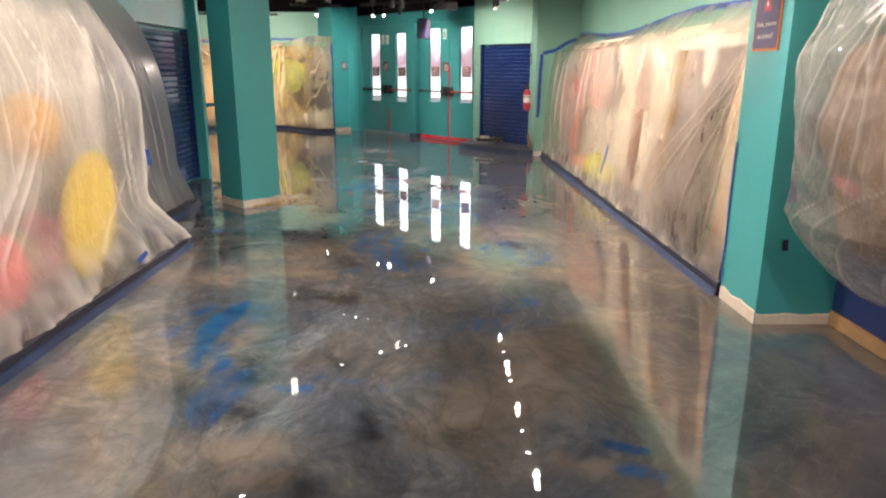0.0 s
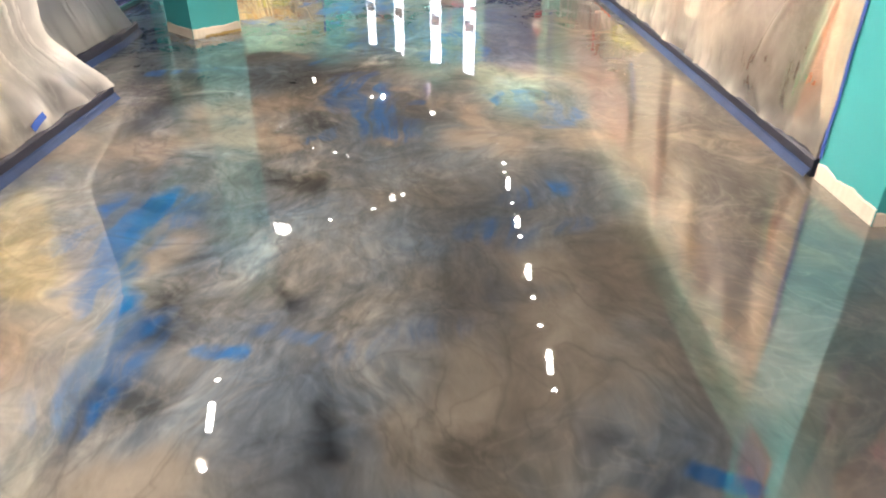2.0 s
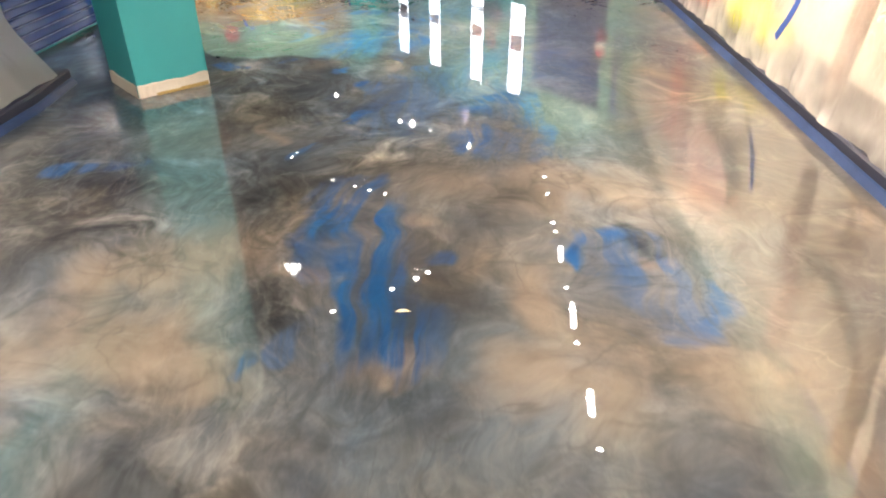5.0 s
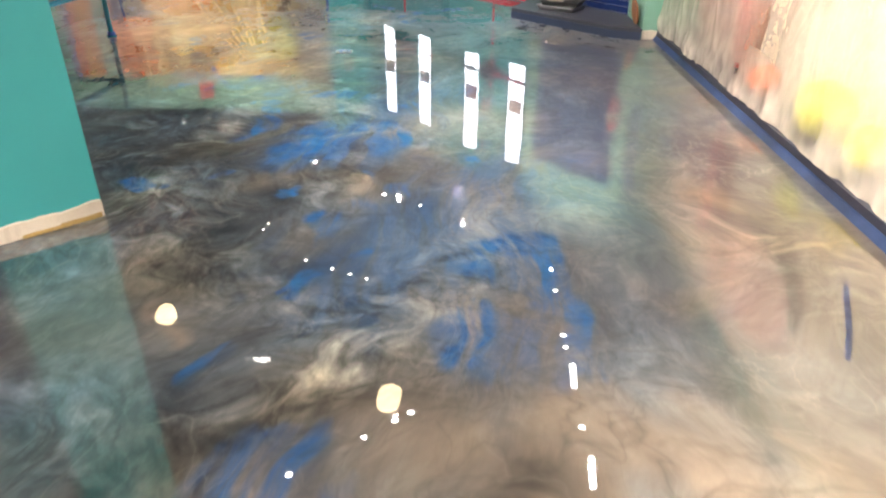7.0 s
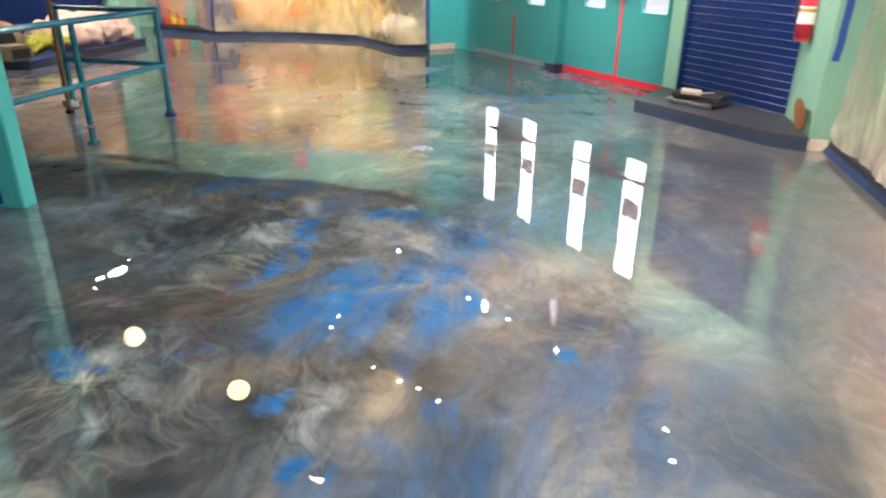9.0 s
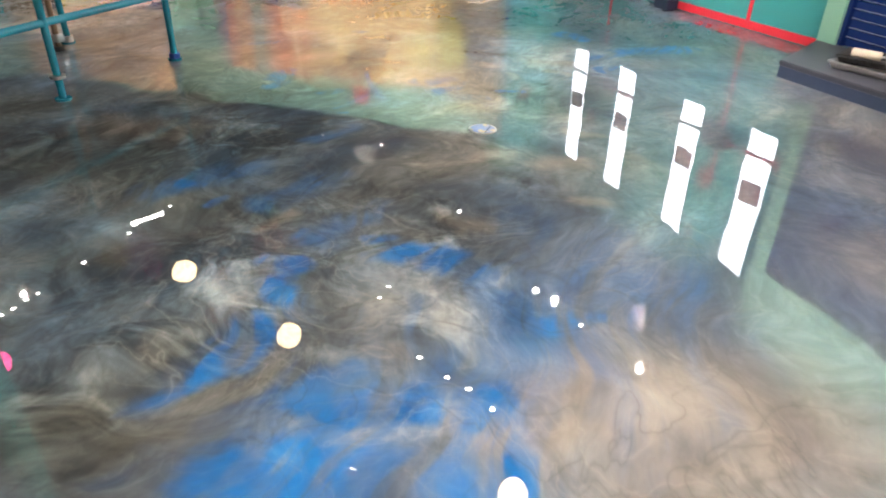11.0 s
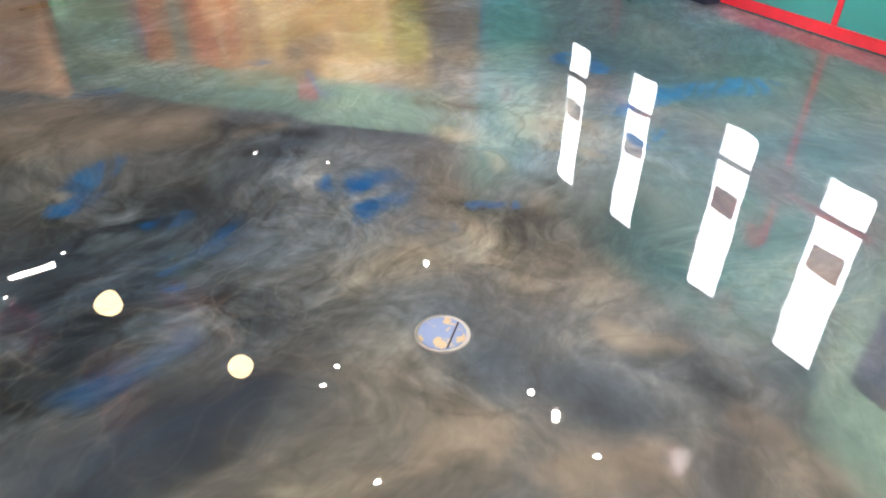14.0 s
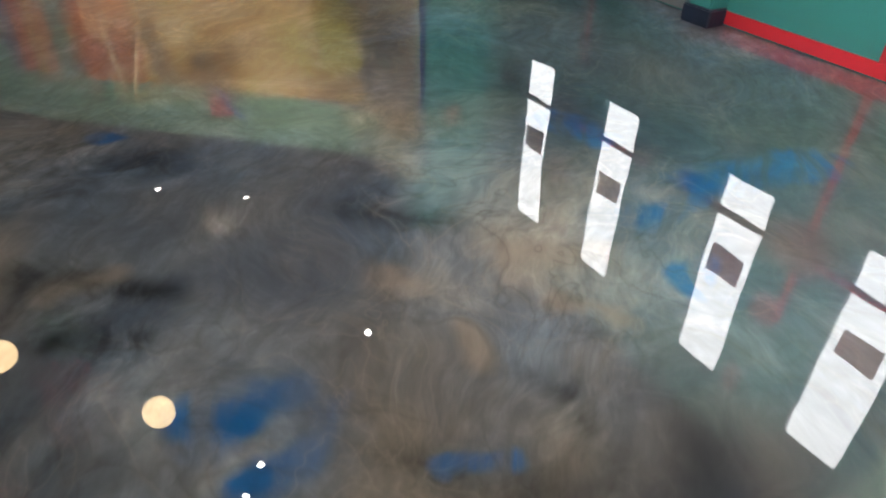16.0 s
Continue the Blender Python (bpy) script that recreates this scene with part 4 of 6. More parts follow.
# ---- curbs ----
def curb(name, pts, width, h, label):
    """A low vinyl-faced kerb along a plan line, its face to the right of the way."""
    bm = bmesh.new()
    n = len(pts)
    rows = []
    for i in range(n):
        p = Vector(pts[i])
        d0 = (Vector(pts[i]) - Vector(pts[i - 1])).normalized() if i else (Vector(pts[1]) - Vector(pts[0])).normalized()
        d1 = (Vector(pts[i + 1]) - Vector(pts[i])).normalized() if i < n - 1 else d0
        d = (d0 + d1).normalized()
        w = Vector((d.y, -d.x)) / max(0.5, d.dot(d0))
        ring = [p - w * width, p - w * width, p - w * 0.012, p, p, p]
        hs = [0.0, h, h, h - 0.012, 0.03, 0.0]
        rows.append([bm.verts.new((q.x, q.y, z)) for q, z in zip(ring, hs)])
    for r0, r1 in zip(rows, rows[1:]):
        for k in range(5):
            bm.faces.new((r0[k], r1[k], r1[k + 1], r0[k + 1]))
    bm.faces.new(rows[0])
    bm.faces.new(rows[-1][::-1])
    bmesh.ops.recalc_face_normals(bm, faces=bm.faces)
    ob = part(name, bm, TAPE_DARK)
    # blue-grey cove strip on the face
    bm = bmesh.new()
    rows = []
    for i in range(n):
        p = Vector(pts[i])
        d0 = (Vector(pts[i]) - Vector(pts[i - 1])).normalized() if i else (Vector(pts[1]) - Vector(pts[0])).normalized()
        d1 = (Vector(pts[i + 1]) - Vector(pts[i])).normalized() if i < n - 1 else d0
        d = (d0 + d1).normalized()
        w = Vector((d.y, -d.x)) / max(0.5, d.dot(d0))
        ring = [p + w * 0.002, p + w * 0.006, p + w * 0.012, p + w * 0.028, p + w * 0.032]
        hs = [h * 0.42, h * 0.42, 0.024, 0.005, 0.0]
        rows.append([bm.verts.new((q.x, q.y, z)) for q, z in zip(ring, hs)])
    for r0, r1 in zip(rows, rows[1:]):
        for k in range(4):
            bm.faces.new((r0[k], r1[k], r1[k + 1], r0[k + 1]))
    bmesh.ops.recalc_face_normals(bm, faces=bm.faces)
    smooth(part("cove_strip", bm, COVE, ob, "blue-grey vinyl cove strip"))
    return tagged(ob, label, "kerb", kind="structure")


curb("kerb_right", [(1.77, 10.84), (1.765, 8.0), (1.76, 3.95)], 0.5, 0.09, "dark blue vinyl kerb under the covered exhibit")
curb("kerb_left", [(-1.93, -3.0), (-1.93, 2.6), (-1.90, 5.2)], 0.8, 0.09, "dark blue vinyl kerb under the covered exhibit")
curb("kerb_middle", [(-2.38, 5.3), (-2.36, 6.5), (-2.41, 6.98)], 0.42, 0.09, "dark blue vinyl kerb before the shutter")
curb("kerb_far", [(-6.9, 16.1), (-5.6, 15.78), (-4.4, 16.05), (-3.36, 15.98), (-2.5, 15.04), (-2.12, 15.2)][::1], 0.5, 0.09, "dark blue vinyl kerb under the far covered exhibit")

# platform before the shutter
plat = [(0.49, 11.86), (1.38, 10.90), (1.62, 10.80), (1.63, 11.50), (0.80, 12.60)]
pf = thing("platform", (1.1, 11.5, 0), "low dark blue platform in front of the shutter", "platform")
q = pf.matrix_world.inverted()
part("base", placed(prism(plat, 0.0, 0.072), q), STEP, pf)
cx = Vector((1.1, 11.5))
part("top", placed(prism([tuple(cx + (Vector(p) - cx) * 1.012) for p in plat], 0.072, 0.105, 0.006), q), SLATE, pf, "dark blue top board with a rounded nosing")

# ---- what stands under the sheets ----
def shape(name, bm, color, label, category="play shape"):
    m = paint(name + "_paint", color, 0.5, 0.1, 30)
    ob = smooth(part(name, bm, m))
    return tagged(ob, label, category)


scen = paint("scenery_cream", (0.88, 0.80, 0.64), 0.7, 0.12, 8)
sc = part("stage_scenery", boxm(2.20, 2.27, 3.98, 10.8, 0.09, 1.70), scen)
tagged(sc, "cream scenery panel behind a dust sheet", "scenery")
shape("pink_board", lump((2.10, 8.6, 1.25), 0.5, 0.12, 1.3, 0.75, 3, 0.1), (0.84, 0.50, 0.42), "pale pink rounded board behind a dust sheet", "board")
shape("sand_board", lump((2.10, 6.4, 1.15), 0.4, 0.12, 1.3, 0.6, 8, 0.1), (0.86, 0.74, 0.54), "sand-coloured rounded board behind a dust sheet", "board")
shape("red_post", rod(bmesh.new(), (2.02, 9.5, 0.09), (2.02, 9.45, 1.25), 0.05, 14), (0.65, 0.05, 0.08), "red post behind a dust sheet", "post")
shape("orange_ball", lump((1.93, 8.72, 0.19), 0.10, 1, 1, 1, 5, 0.03), (0.80, 0.16, 0.03), "orange ball under a dust sheet", "ball")
shape("yellow_ball", lump((1.95, 7.95, 0.24), 0.16, 0.9, 1.3, 0.95, 6, 0.1), (0.62, 0.62, 0.03), "yellow-green bolster under a dust sheet", "bolster")
shape("yellow_ball", lump((1.95, 7.45, 0.2), 0.12, 0.9, 1.2, 0.95, 16, 0.1), (0.75, 0.70, 0.03), "yellow bolster under a dust sheet", "bolster")
shape("tree_prop", lump((1.97, 5.0, 0.62), 0.6, 0.2, 0.62, 1.15, 7, 0.3), (0.10, 0.05, 0.03), "brown tree trunk shape under a dust sheet", "trunk shape")
shape("rock_prop", lump((2.0, 5.85, 0.40), 0.34, 0.3, 0.9, 1.0, 9, 0.3), (0.26, 0.15, 0.08), "brown rock shape under a dust sheet", "rock shape")
shape("orange_column", lump((2.0, 4.25, 0.8), 0.7, 0.2, 0.22, 1.0, 10, 0.12), (0.80, 0.56, 0.34), "pale orange column under a dust sheet", "column")
shape("green_column", rod(bmesh.new(), (1.98, 4.62, 0.09), (2.05, 4.5, 1.2), 0.05, 14), (0.10, 0.36, 0.20), "green stem under a dust sheet", "stem")
shape("grey_arch", lump((2.05, 10.1, 0.75), 0.6, 0.25, 0.75, 1.05, 11, 0.2), (0.42, 0.30, 0.26), "grey rock shape under a dust sheet", "rock shape")
for y, r, c, nm in ((4.42, 0.045, (0.62, 0.20, 0.06), "orange"), (4.78, 0.07, (0.14, 0.08, 0.05), "dark brown"), (5.32, 0.06, (0.22, 0.12, 0.07), "brown"), (5.62, 0.05, (0.42, 0.28, 0.12), "ochre"), (6.55, 0.05, (0.55, 0.30, 0.20), "tan"), (9.05, 0.05, (0.50, 0.22, 0.16), "rust")):
    shape("scenery_post", rod(bmesh.new(), (1.92, y, 0.09), (2.0, y - 0.08, 1.5), r, 14), c, nm + " scenery post under a dust sheet", "post")

def brown_drape():
    """Dark cloth gathered at its top and spread towards the kerb."""
    bm = bmesh.new()
    n, k = 40, 24
    rows = []
    for j in range(k + 1):
        w = j / k
        a, b = 4.40 + 0.32 * w, 4.56 + 1.0 * w ** 1.15
        rows.append([bm.verts.new((1.885 + 0.10 * (1 - w) ** 2 + 0.022 * math.sin(i / n * 21 + 1.4 * math.sin(w * 3)), a + (b - a) * i / n, 1.50 - 1.40 * w)) for i in range(n + 1)])
    for r, q in zip(rows, rows[1:]):
        for i in range(n):
            bm.faces.new((r[i], r[i + 1], q[i + 1], q[i]))
    bmesh.ops.solidify(bm, geom=bm.faces[:], thickness=0.012)
    return bm


shape("brown_cloth", brown_drape(), (0.10, 0.045, 0.02), "dark brown gathered cloth under a dust sheet", "cloth")
# left play shapes
shape("play_block", boxm(-2.85, -2.36, 2.0, 5.12, 0.09, 1.75, 0.12), (0.74, 0.72, 0.66), "beige padded play block under a dust sheet", "play block")
shape("yellow_disc", placed(ball(bmesh.new(), (0, 0, 0), 0.42, 0.22, 0.72, 1.0, 28, 18), pose(-2.17, 4.25, 0.46, -32, 0, 0)), (0.95, 0.68, 0.01), "bright yellow play cushion under a dust sheet", "cushion")
shape("red_cushion", lump((-2.27, 3.42, 0.30), 0.26, 0.5, 0.8, 0.9, 20, 0.05), (0.75, 0.04, 0.05), "red play cushion under a dust sheet", "cushion")
shape("green_cushion", lump((-2.28, 3.62, 0.33), 0.17, 0.5, 0.7, 1.0, 21, 0.05), (0.12, 0.30, 0.08), "green play cushion under a dust sheet", "cushion")
shape("maroon_cushion", lump((-2.28, 3.85, 0.32), 0.25, 0.5, 0.7, 1.0, 22, 0.05), (0.30, 0.03, 0.05), "maroon play cushion under a dust sheet", "cushion")
shape("orange_cushion", lump((-2.32, 4.0, 1.02), 0.25, 0.5, 1.0, 0.8, 23, 0.05), (0.85, 0.50, 0.18), "pale orange play cushion under a dust sheet", "cushion")
# far scenery
shape("scenery_rock", lump((-4.85, 16.25, 0.42), 0.45, 1.5, 0.4, 0.8, 31, 0.25), (0.56, 0.25, 0.06), "orange scenery rocks under a dust sheet", "scenery rock")
shape("scenery_rock", lump((-3.9, 16.35, 0.55), 0.5, 1.3, 0.4, 0.95, 32, 0.25), (0.50, 0.32, 0.06), "ochre scenery rocks under a dust sheet", "scenery rock")
shape("scenery_bush", lump((-3.4, 16.4, 1.2), 0.45, 1.3, 0.3, 0.8, 33, 0.3), (0.42, 0.44, 0.06), "yellow-green scenery bush under a dust sheet", "scenery bush")
shape("scenery_rock", lump((-2.42, 15.62, 0.95), 0.42, 0.75, 0.4, 1.9, 34, 0.12), (0.03, 0.04, 0.06), "dark scenery rock wall under a dust sheet", "scenery rock")
shape("scenery_rock", lump((-2.6, 15.55, 0.25), 0.22, 1.5, 0.8, 0.8, 35, 0.3), (0.75, 0.70, 0.60), "pale scenery rocks under a dust sheet", "scenery rock")
def mottled(name, stops, scale):
    """Painted scenery: soft blotches of several colours."""
    m, nt, b = material(name)
    p = position(nt)
    sq = nd(nt, "ShaderNodeMapping", Scale=(1.0, 1.0, 0.6))
    nt.links.new(p, sq.inputs[0])
    n = noise_tex(nt, sq.outputs[0], scale, 5, 0.6, 0.8)
    f = noise_tex(nt, p, scale * 9, 3)
    c = ramp(nt, n.outputs[0], stops)
    c = mixc(nt, 0.5, c, ramp(nt, f.outputs[0], ((0.3, (0.5, 0.5, 0.5)), (0.7, (1.3, 1.3, 1.3)))), "MULTIPLY")
    nt.links.new(c, b.inputs["Base Color"])
    b.inputs["Roughness"].default_value = 0.7
    bump(nt, b, n.outputs[0], 0.4, 0.02)
    return m


SCENE_PAINT = mottled("scenery_mottled", ((0.36, (0.03, 0.025, 0.02)), (0.44, (0.32, 0.19, 0.07)), (0.52, (0.58, 0.40, 0.13)), (0.60, (0.46, 0.41, 0.14)), (0.70, (0.80, 0.66, 0.36))), 1.9)
sc = part("stage_scenery", boxm(-6.9, -2.35, 16.42, 16.7, 0.09, 1.85), SCENE_PAINT)
tagged(sc, "mottled ochre and brown painted scenery wall behind a dust sheet", "scenery")
# exhibit wrapped on the right
shape("wall_exhibit", lump((2.2, 2.86, 1.05), 0.55, 0.75, 0.9, 1.1, 41, 0.3), (0.24, 0.15, 0.09), "brown wall exhibit wrapped in plastic", "wall exhibit")
shape("toy_ball", lump((1.98, 2.7, 1.30), 0.13, 0.7, 1, 1, 42, 0.1), (0.6, 0.05, 0.06), "red ball on a wrapped exhibit", "ball")
shape("toy_ball", lump((1.95, 3.0, 0.92), 0.14, 0.7, 1.3, 1, 43, 0.1), (0.60, 0.20, 0.22), "pink ball on a wrapped exhibit", "ball")
bb = part("exhibit_board", boxm(2.19, 2.3, -3.0, 3.46, 0.085, 0.52), NAVY_DULL)
tagged(bb, "navy board at the foot of the wrapped exhibit", "board")
ws = part("baseboard", boxm(2.18, 2.3, -3.0, 3.465, 0.0, 0.082, 0.006), WOOD)
tagged(ws, "bare wood strip along the foot of the exhibit", "baseboard", kind="structure")

# ---- dust sheets ----
def film(name, fn, nu, nv, mat, label):
    ob = smooth(part(name, drape(nu, nv, fn), mat))
    return tagged(ob, label, "dust sheet")


RIGHT_FOLDS = [(4.06, 1.62, 5.95, 0.34, 0.03, -0.16), (4.08, 1.4, 5.62, 0.3, 0.06, -0.02), (4.08, 1.62, 5.1, 0.45, 0.024, -0.04), (4.1, 1.3, 4.85, 0.2, 0.048, 0.05), (4.12, 1.6, 4.4, 0.6, 0.024, 0), (4.1, 1.2, 4.3, 0.18, 0.03, 0), (8.3, 1.58, 8.15, 0.75, 0.042, 0), (8.45, 1.58, 8.55, 0.55, 0.036, 0.02), (7.95, 1.58, 7.75, 0.95, 0.03, 0), (9.6, 1.55, 9.35, 0.3, 0.042, 0.05), (9.85, 1.55, 9.95, 0.3, 0.042, 0), (10.35, 1.5, 10.15, 0.2, 0.048, 0), (6.2, 1.58, 6.28, 1.15, 0.024, 0), (6.95, 1.58, 6.88, 1.05, 0.03, 0), (5.35, 1.58, 5.45, 1.1, 0.024, 0)]


def sheet_right(u, v):
    y = 10.83 - 6.88 * u
    # taut between the two gathered ends
    slack = 1.0 - 0.6 * math.exp(-((y - 6.4) / 1.0) ** 4)
    f = fold(y * 0.7, v, 3.0) * slack
    if v < 0.84:
        w = v / 0.84
        x = 1.79 + 0.13 * w ** 2
        z = 0.088 + 1.50 * w
        high, thick = strands(y, z, RIGHT_FOLDS, 2.0)
        x -= 0.022 * (0.30 + 0.70 * math.sin(math.pi * min(1, w * 0.9 + 0.08))) * (f + 0.25) + 0.016 * high
        # crumpled along the hem
        hem = max(0.0, 1 - w / 0.24)
        k = noise.noise(Vector((y * 4.2, z * 5.0, 6.0))) + 0.6 * noise.noise(Vector((y * 10.0, z * 9.0, 9.0)))
        x -= 0.030 * hem * (0.45 + k) + 0.010 * hem * abs(noise.noise(Vector((y * 20.0, z * 17.0, 2.0))))
        thick = max(thick, hem * 1.2 * max(0.15, 0.5 + k))
        if w < 0.10:
            z += 0.03 * (1 - w / 0.10) * max(-0.2, noise.noise(Vector((y * 2.3, 0.0, 13.0))) + 0.3 * noise.noise(Vector((y * 9.0, 0.0, 3.0))))
    else:
        w = (v - 0.84) / 0.16
        x = 1.92 + 0.365 * w
        z = 1.585 + 0.22 * w + 0.05 * math.sin(y * 1.3) * w - 0.07 * math.sin(math.pi * w)
        high, thick = strands(y, 1.45, RIGHT_FOLDS, 2.0)
        x -= (0.02 * (f + 0.25) + 0.03 * high) * (1 - w)
        z += 0.02 * f * (1 - w)
        thick *= 1 - w
    return x, y, z, (0.3 if y < 6.2 else 0.6) * thick + 0.3 * max(0.0, thick - 0.8)


film("dust_sheet", sheet_right, 560, 96, FILM_WARM, "translucent plastic dust sheet hung in folds over an exhibit")

LEFT_FOLDS = [(3.3, 1.95, 3.18, 0.4, 0.025, 0.03), (3.42, 1.8, 3.36, 0.6, 0.02, 0), (3.55, 1.95, 3.62, 0.75, 0.025, 0.03), (3.12, 1.9, 2.95, 0.3, 0.03, 0), (3.8, 1.7, 3.95, 1, 0.02, 0), (4.72, 1.55, 4.78, 0.3, 0.02, -0.03), (4.84, 1.4, 4.92, 0.25, 0.018, 0), (4.6, 1.1, 4.86, 0.2, 0.02, 0), (4.9, 0.9, 5.02, 0.16, 0.02, 0), (4.35, 0.8, 4.62, 0.18, 0.022, 0.03), (4.45, 1.75, 4.5, 1.05, 0.015, 0), (2.7, 1.9, 2.6, 0.3, 0.03, 0), (2.2, 1.9, 2.3, 0.4, 0.03, 0), (1.5, 1.9, 1.4, 0.3, 0.03, 0)]


def bundle(y, z):
    """A bunch of folds that runs down from a taped knot and spreads towards the kerb, and one crease below it: how high it stands, and how thick."""
    t = (1.62 - z) / 1.36
    if not 0 < t < 1:
        return 0.0, 0.0
    q = (y - 4.0 + 1.0 * t ** 1.2) / (0.04 + 0.20 * t)
    env = math.exp(-1.4 * q * q) * min(1.0, t * 6) * min(1.0, (1 - t) * 5)
    r = math.sin(q * 8.0 + 2.5 * noise.noise(Vector((q * 1.5, t * 3.0, 7.0))))
    c = 0.24 + 0.42 * max(0.0, (y - 3.9) / 0.8) ** 1.3
    line = math.exp(-((z - c) / 0.016) ** 2) if 3.9 < y < 4.7 else 0.0
    return env * r + 0.5 * line, min(1.0, env * max(0.0, r - 0.1) * 1.2 + 0.7 * line)


def sheet_left(u, v):
    y = -1.2 + 6.36 * u
    end = max(0.0, (u - 0.88) / 0.12)
    f = fold(y * 0.7, v, 5.0)
    k = min(1.0, v / 0.19)
    x = -1.945 - 0.11 * k * k * (3 - 2 * k) - 0.36 * max(0.0, (v - 0.55) / 0.45) ** 1.6
    x -= 0.028 * (f + 0.2) * (0.5 + 0.5 * math.sin(math.pi * v))
    z = 0.095 + 1.95 * v
    high, thick = bundle(y, z)
    h2, t2 = strands(y, z, LEFT_FOLDS, 5.0)
    x += 0.010 * high + 0.012 * h2
    # crumpled along the hem and at the loose end
    hem = max(max(0.0, 1 - v / 0.15), 0.6 * end * max(0.0, 1 - v / 0.5))
    n = noise.noise(Vector((y * 4.6, z * 5.5, 2.0))) + 0.6 * noise.noise(Vector((y * 11.0, z * 10.0, 5.0)))
    x += 0.032 * hem * n + 0.012 * hem * abs(noise.noise(Vector((y * 21.0, z * 17.0, 8.0))))
    # the loose end gathers to a tail at the kerb and leans back above it
    x -= 0.02 * math.sin(end * 9 + v * 5) * end
    y -= (0.22 * min(1.0, v / 0.22) + 0.06 * v * v + 0.04 * math.sin(v * 9.0)) * end
    if v < 0.16:
        q = 1 - v / 0.16
        x += 0.05 * q * (0.3 + f) + 0.07 * q * end ** 2
        z += 0.035 * q * max(-0.3, noise.noise(Vector((y * 1.9, 0.0, 17.0))))
    if v > 0.9:
        x -= (v - 0.9) * 4.0
    return x, y, z, max(0.8 * thick, 0.85 * t2, hem * 0.8 * max(0.0, 0.4 + n), 0.9 * max(0.0, (end - 0.86) / 0.14))


film("dust_sheet", sheet_left, 480, 96, FILM_LEFT, "translucent plastic dust sheet draped over colourful play shapes")

GREY_FOLDS = [(5.6, 1.9, 5.7, 0.2, 0.025, 0), (5.9, 1.9, 6.1, 0.15, 0.03, 0.03), (6.2, 1.7, 6.35, 0.2, 0.02, 0), (6.4, 1.5, 6.6, 0.2, 0.025, 0), (5.4, 1.2, 5.6, 0.2, 0.02, 0)]


def sheet_grey(u, v):
    y = 5.15 + 1.66 * u
    f = fold(y, v, 8.0, 0.8)
    y2 = y - 0.18 * u * min(1.0, v / 0.2) - 0.12 * u * v ** 3
    high, thick = strands(y, 0.10 + 1.85 * v, GREY_FOLDS, 8.0)
    x = -2.44 - 0.06 * v - 0.30 * v ** 5 - 0.02 * (f + 0.2) + 0.012 * high
    if v < 0.15:
        x += 0.06 * (1 - v / 0.15) * (1 + 0.6 * noise.noise(Vector((y * 6.0, 0.0, 3.0))))
    return x, y2, 0.10 + 1.85 * v, 0.8 * thick


film("dust_sheet", sheet_grey, 180, 70, FILM_GREY, "grey translucent dust sheet hung beside the shutter")

FAR = [(-5.6, 15.74), (-4.4, 16.0), (-3.36, 15.93), (-2.5, 15.0), (-2.14, 15.16)]
# by x: strands that fan out from the taped knot, the bunch below it and a few along the edges
FAR_FOLDS = [(-3.52, 1.92, -4.55, 0.35, 0.065, -0.1), (-3.52, 1.92, -4.42, 0.5, 0.058, -0.02), (-3.51, 1.92, -4.2, 0.42, 0.065, -0.04), (-3.51, 1.92, -4.02, 0.6, 0.058, 0), (-3.5, 1.92, -3.88, 0.55, 0.058, 0), (-3.5, 1.92, -3.72, 0.72, 0.052, 0), (-3.55, 1.9, -4.75, 1.35, 0.046, 0.1), (-3.55, 1.9, -4.45, 1.2, 0.046, 0.05), (-3.47, 1.92, -3.5, 0.62, 0.072, 0), (-3.42, 1.92, -3.42, 0.4, 0.078, 0.02), (-3.37, 1.92, -3.33, 0.85, 0.065, 0), (-2.3, 1.15, -2.75, 0.42, 0.039, 0.03), (-2.36, 1.65, -2.6, 1.05, 0.039, 0), (-5.46, 1.95, -5.15, 1.15, 0.052, 0), (-5.44, 1.95, -4.95, 1.55, 0.046, 0), (-5.5, 1.9, -5.42, 0.8, 0.052, 0)]


def sheet_far(u, v):
    p, w = path_point(FAR, u)
    s = u * 4.2
    z = 0.085 + (1.90 + 0.05 * math.sin(u * 9)) * v
    f = fold(s * 0.8, v, 12.0)
    high, thick = strands(p.x, z, FAR_FOLDS, 12.0)
    back = 0.62 * v ** 1.5 * math.sin(math.pi * min(1.0, 0.12 + u * 0.86)) ** 0.5
    x = p.x
    p = p + Vector((0.0, 1.0)) * back + w * (0.045 * (f + 0.3) + 0.08 * high)
    hem = max(0.0, 1 - v / 0.14) * max(0.0, 0.3 + noise.noise(Vector((x * 5.0, z * 6.0, 8.0))))
    return p.x, p.y, z, max(1.15 * thick, 0.6 * hem)


film("dust_sheet", sheet_far, 420, 90, FILM_FAR, "translucent dust sheet over a painted scenery wall")


def sheet_dark(u, v):
    s = u * 1.3
    f = fold(s, v, 19.0)
    return -6.95 + 1.3 * u, 16.07 - 0.34 * u - 0.04 * f + 0.2 * v, 0.15 + 0.10 * math.sin(u * 4) * (1 - v) + 1.7 * v, 0.3 * gathered(s, v, 1.7 * v, (0.3, 0.9), 19.0)


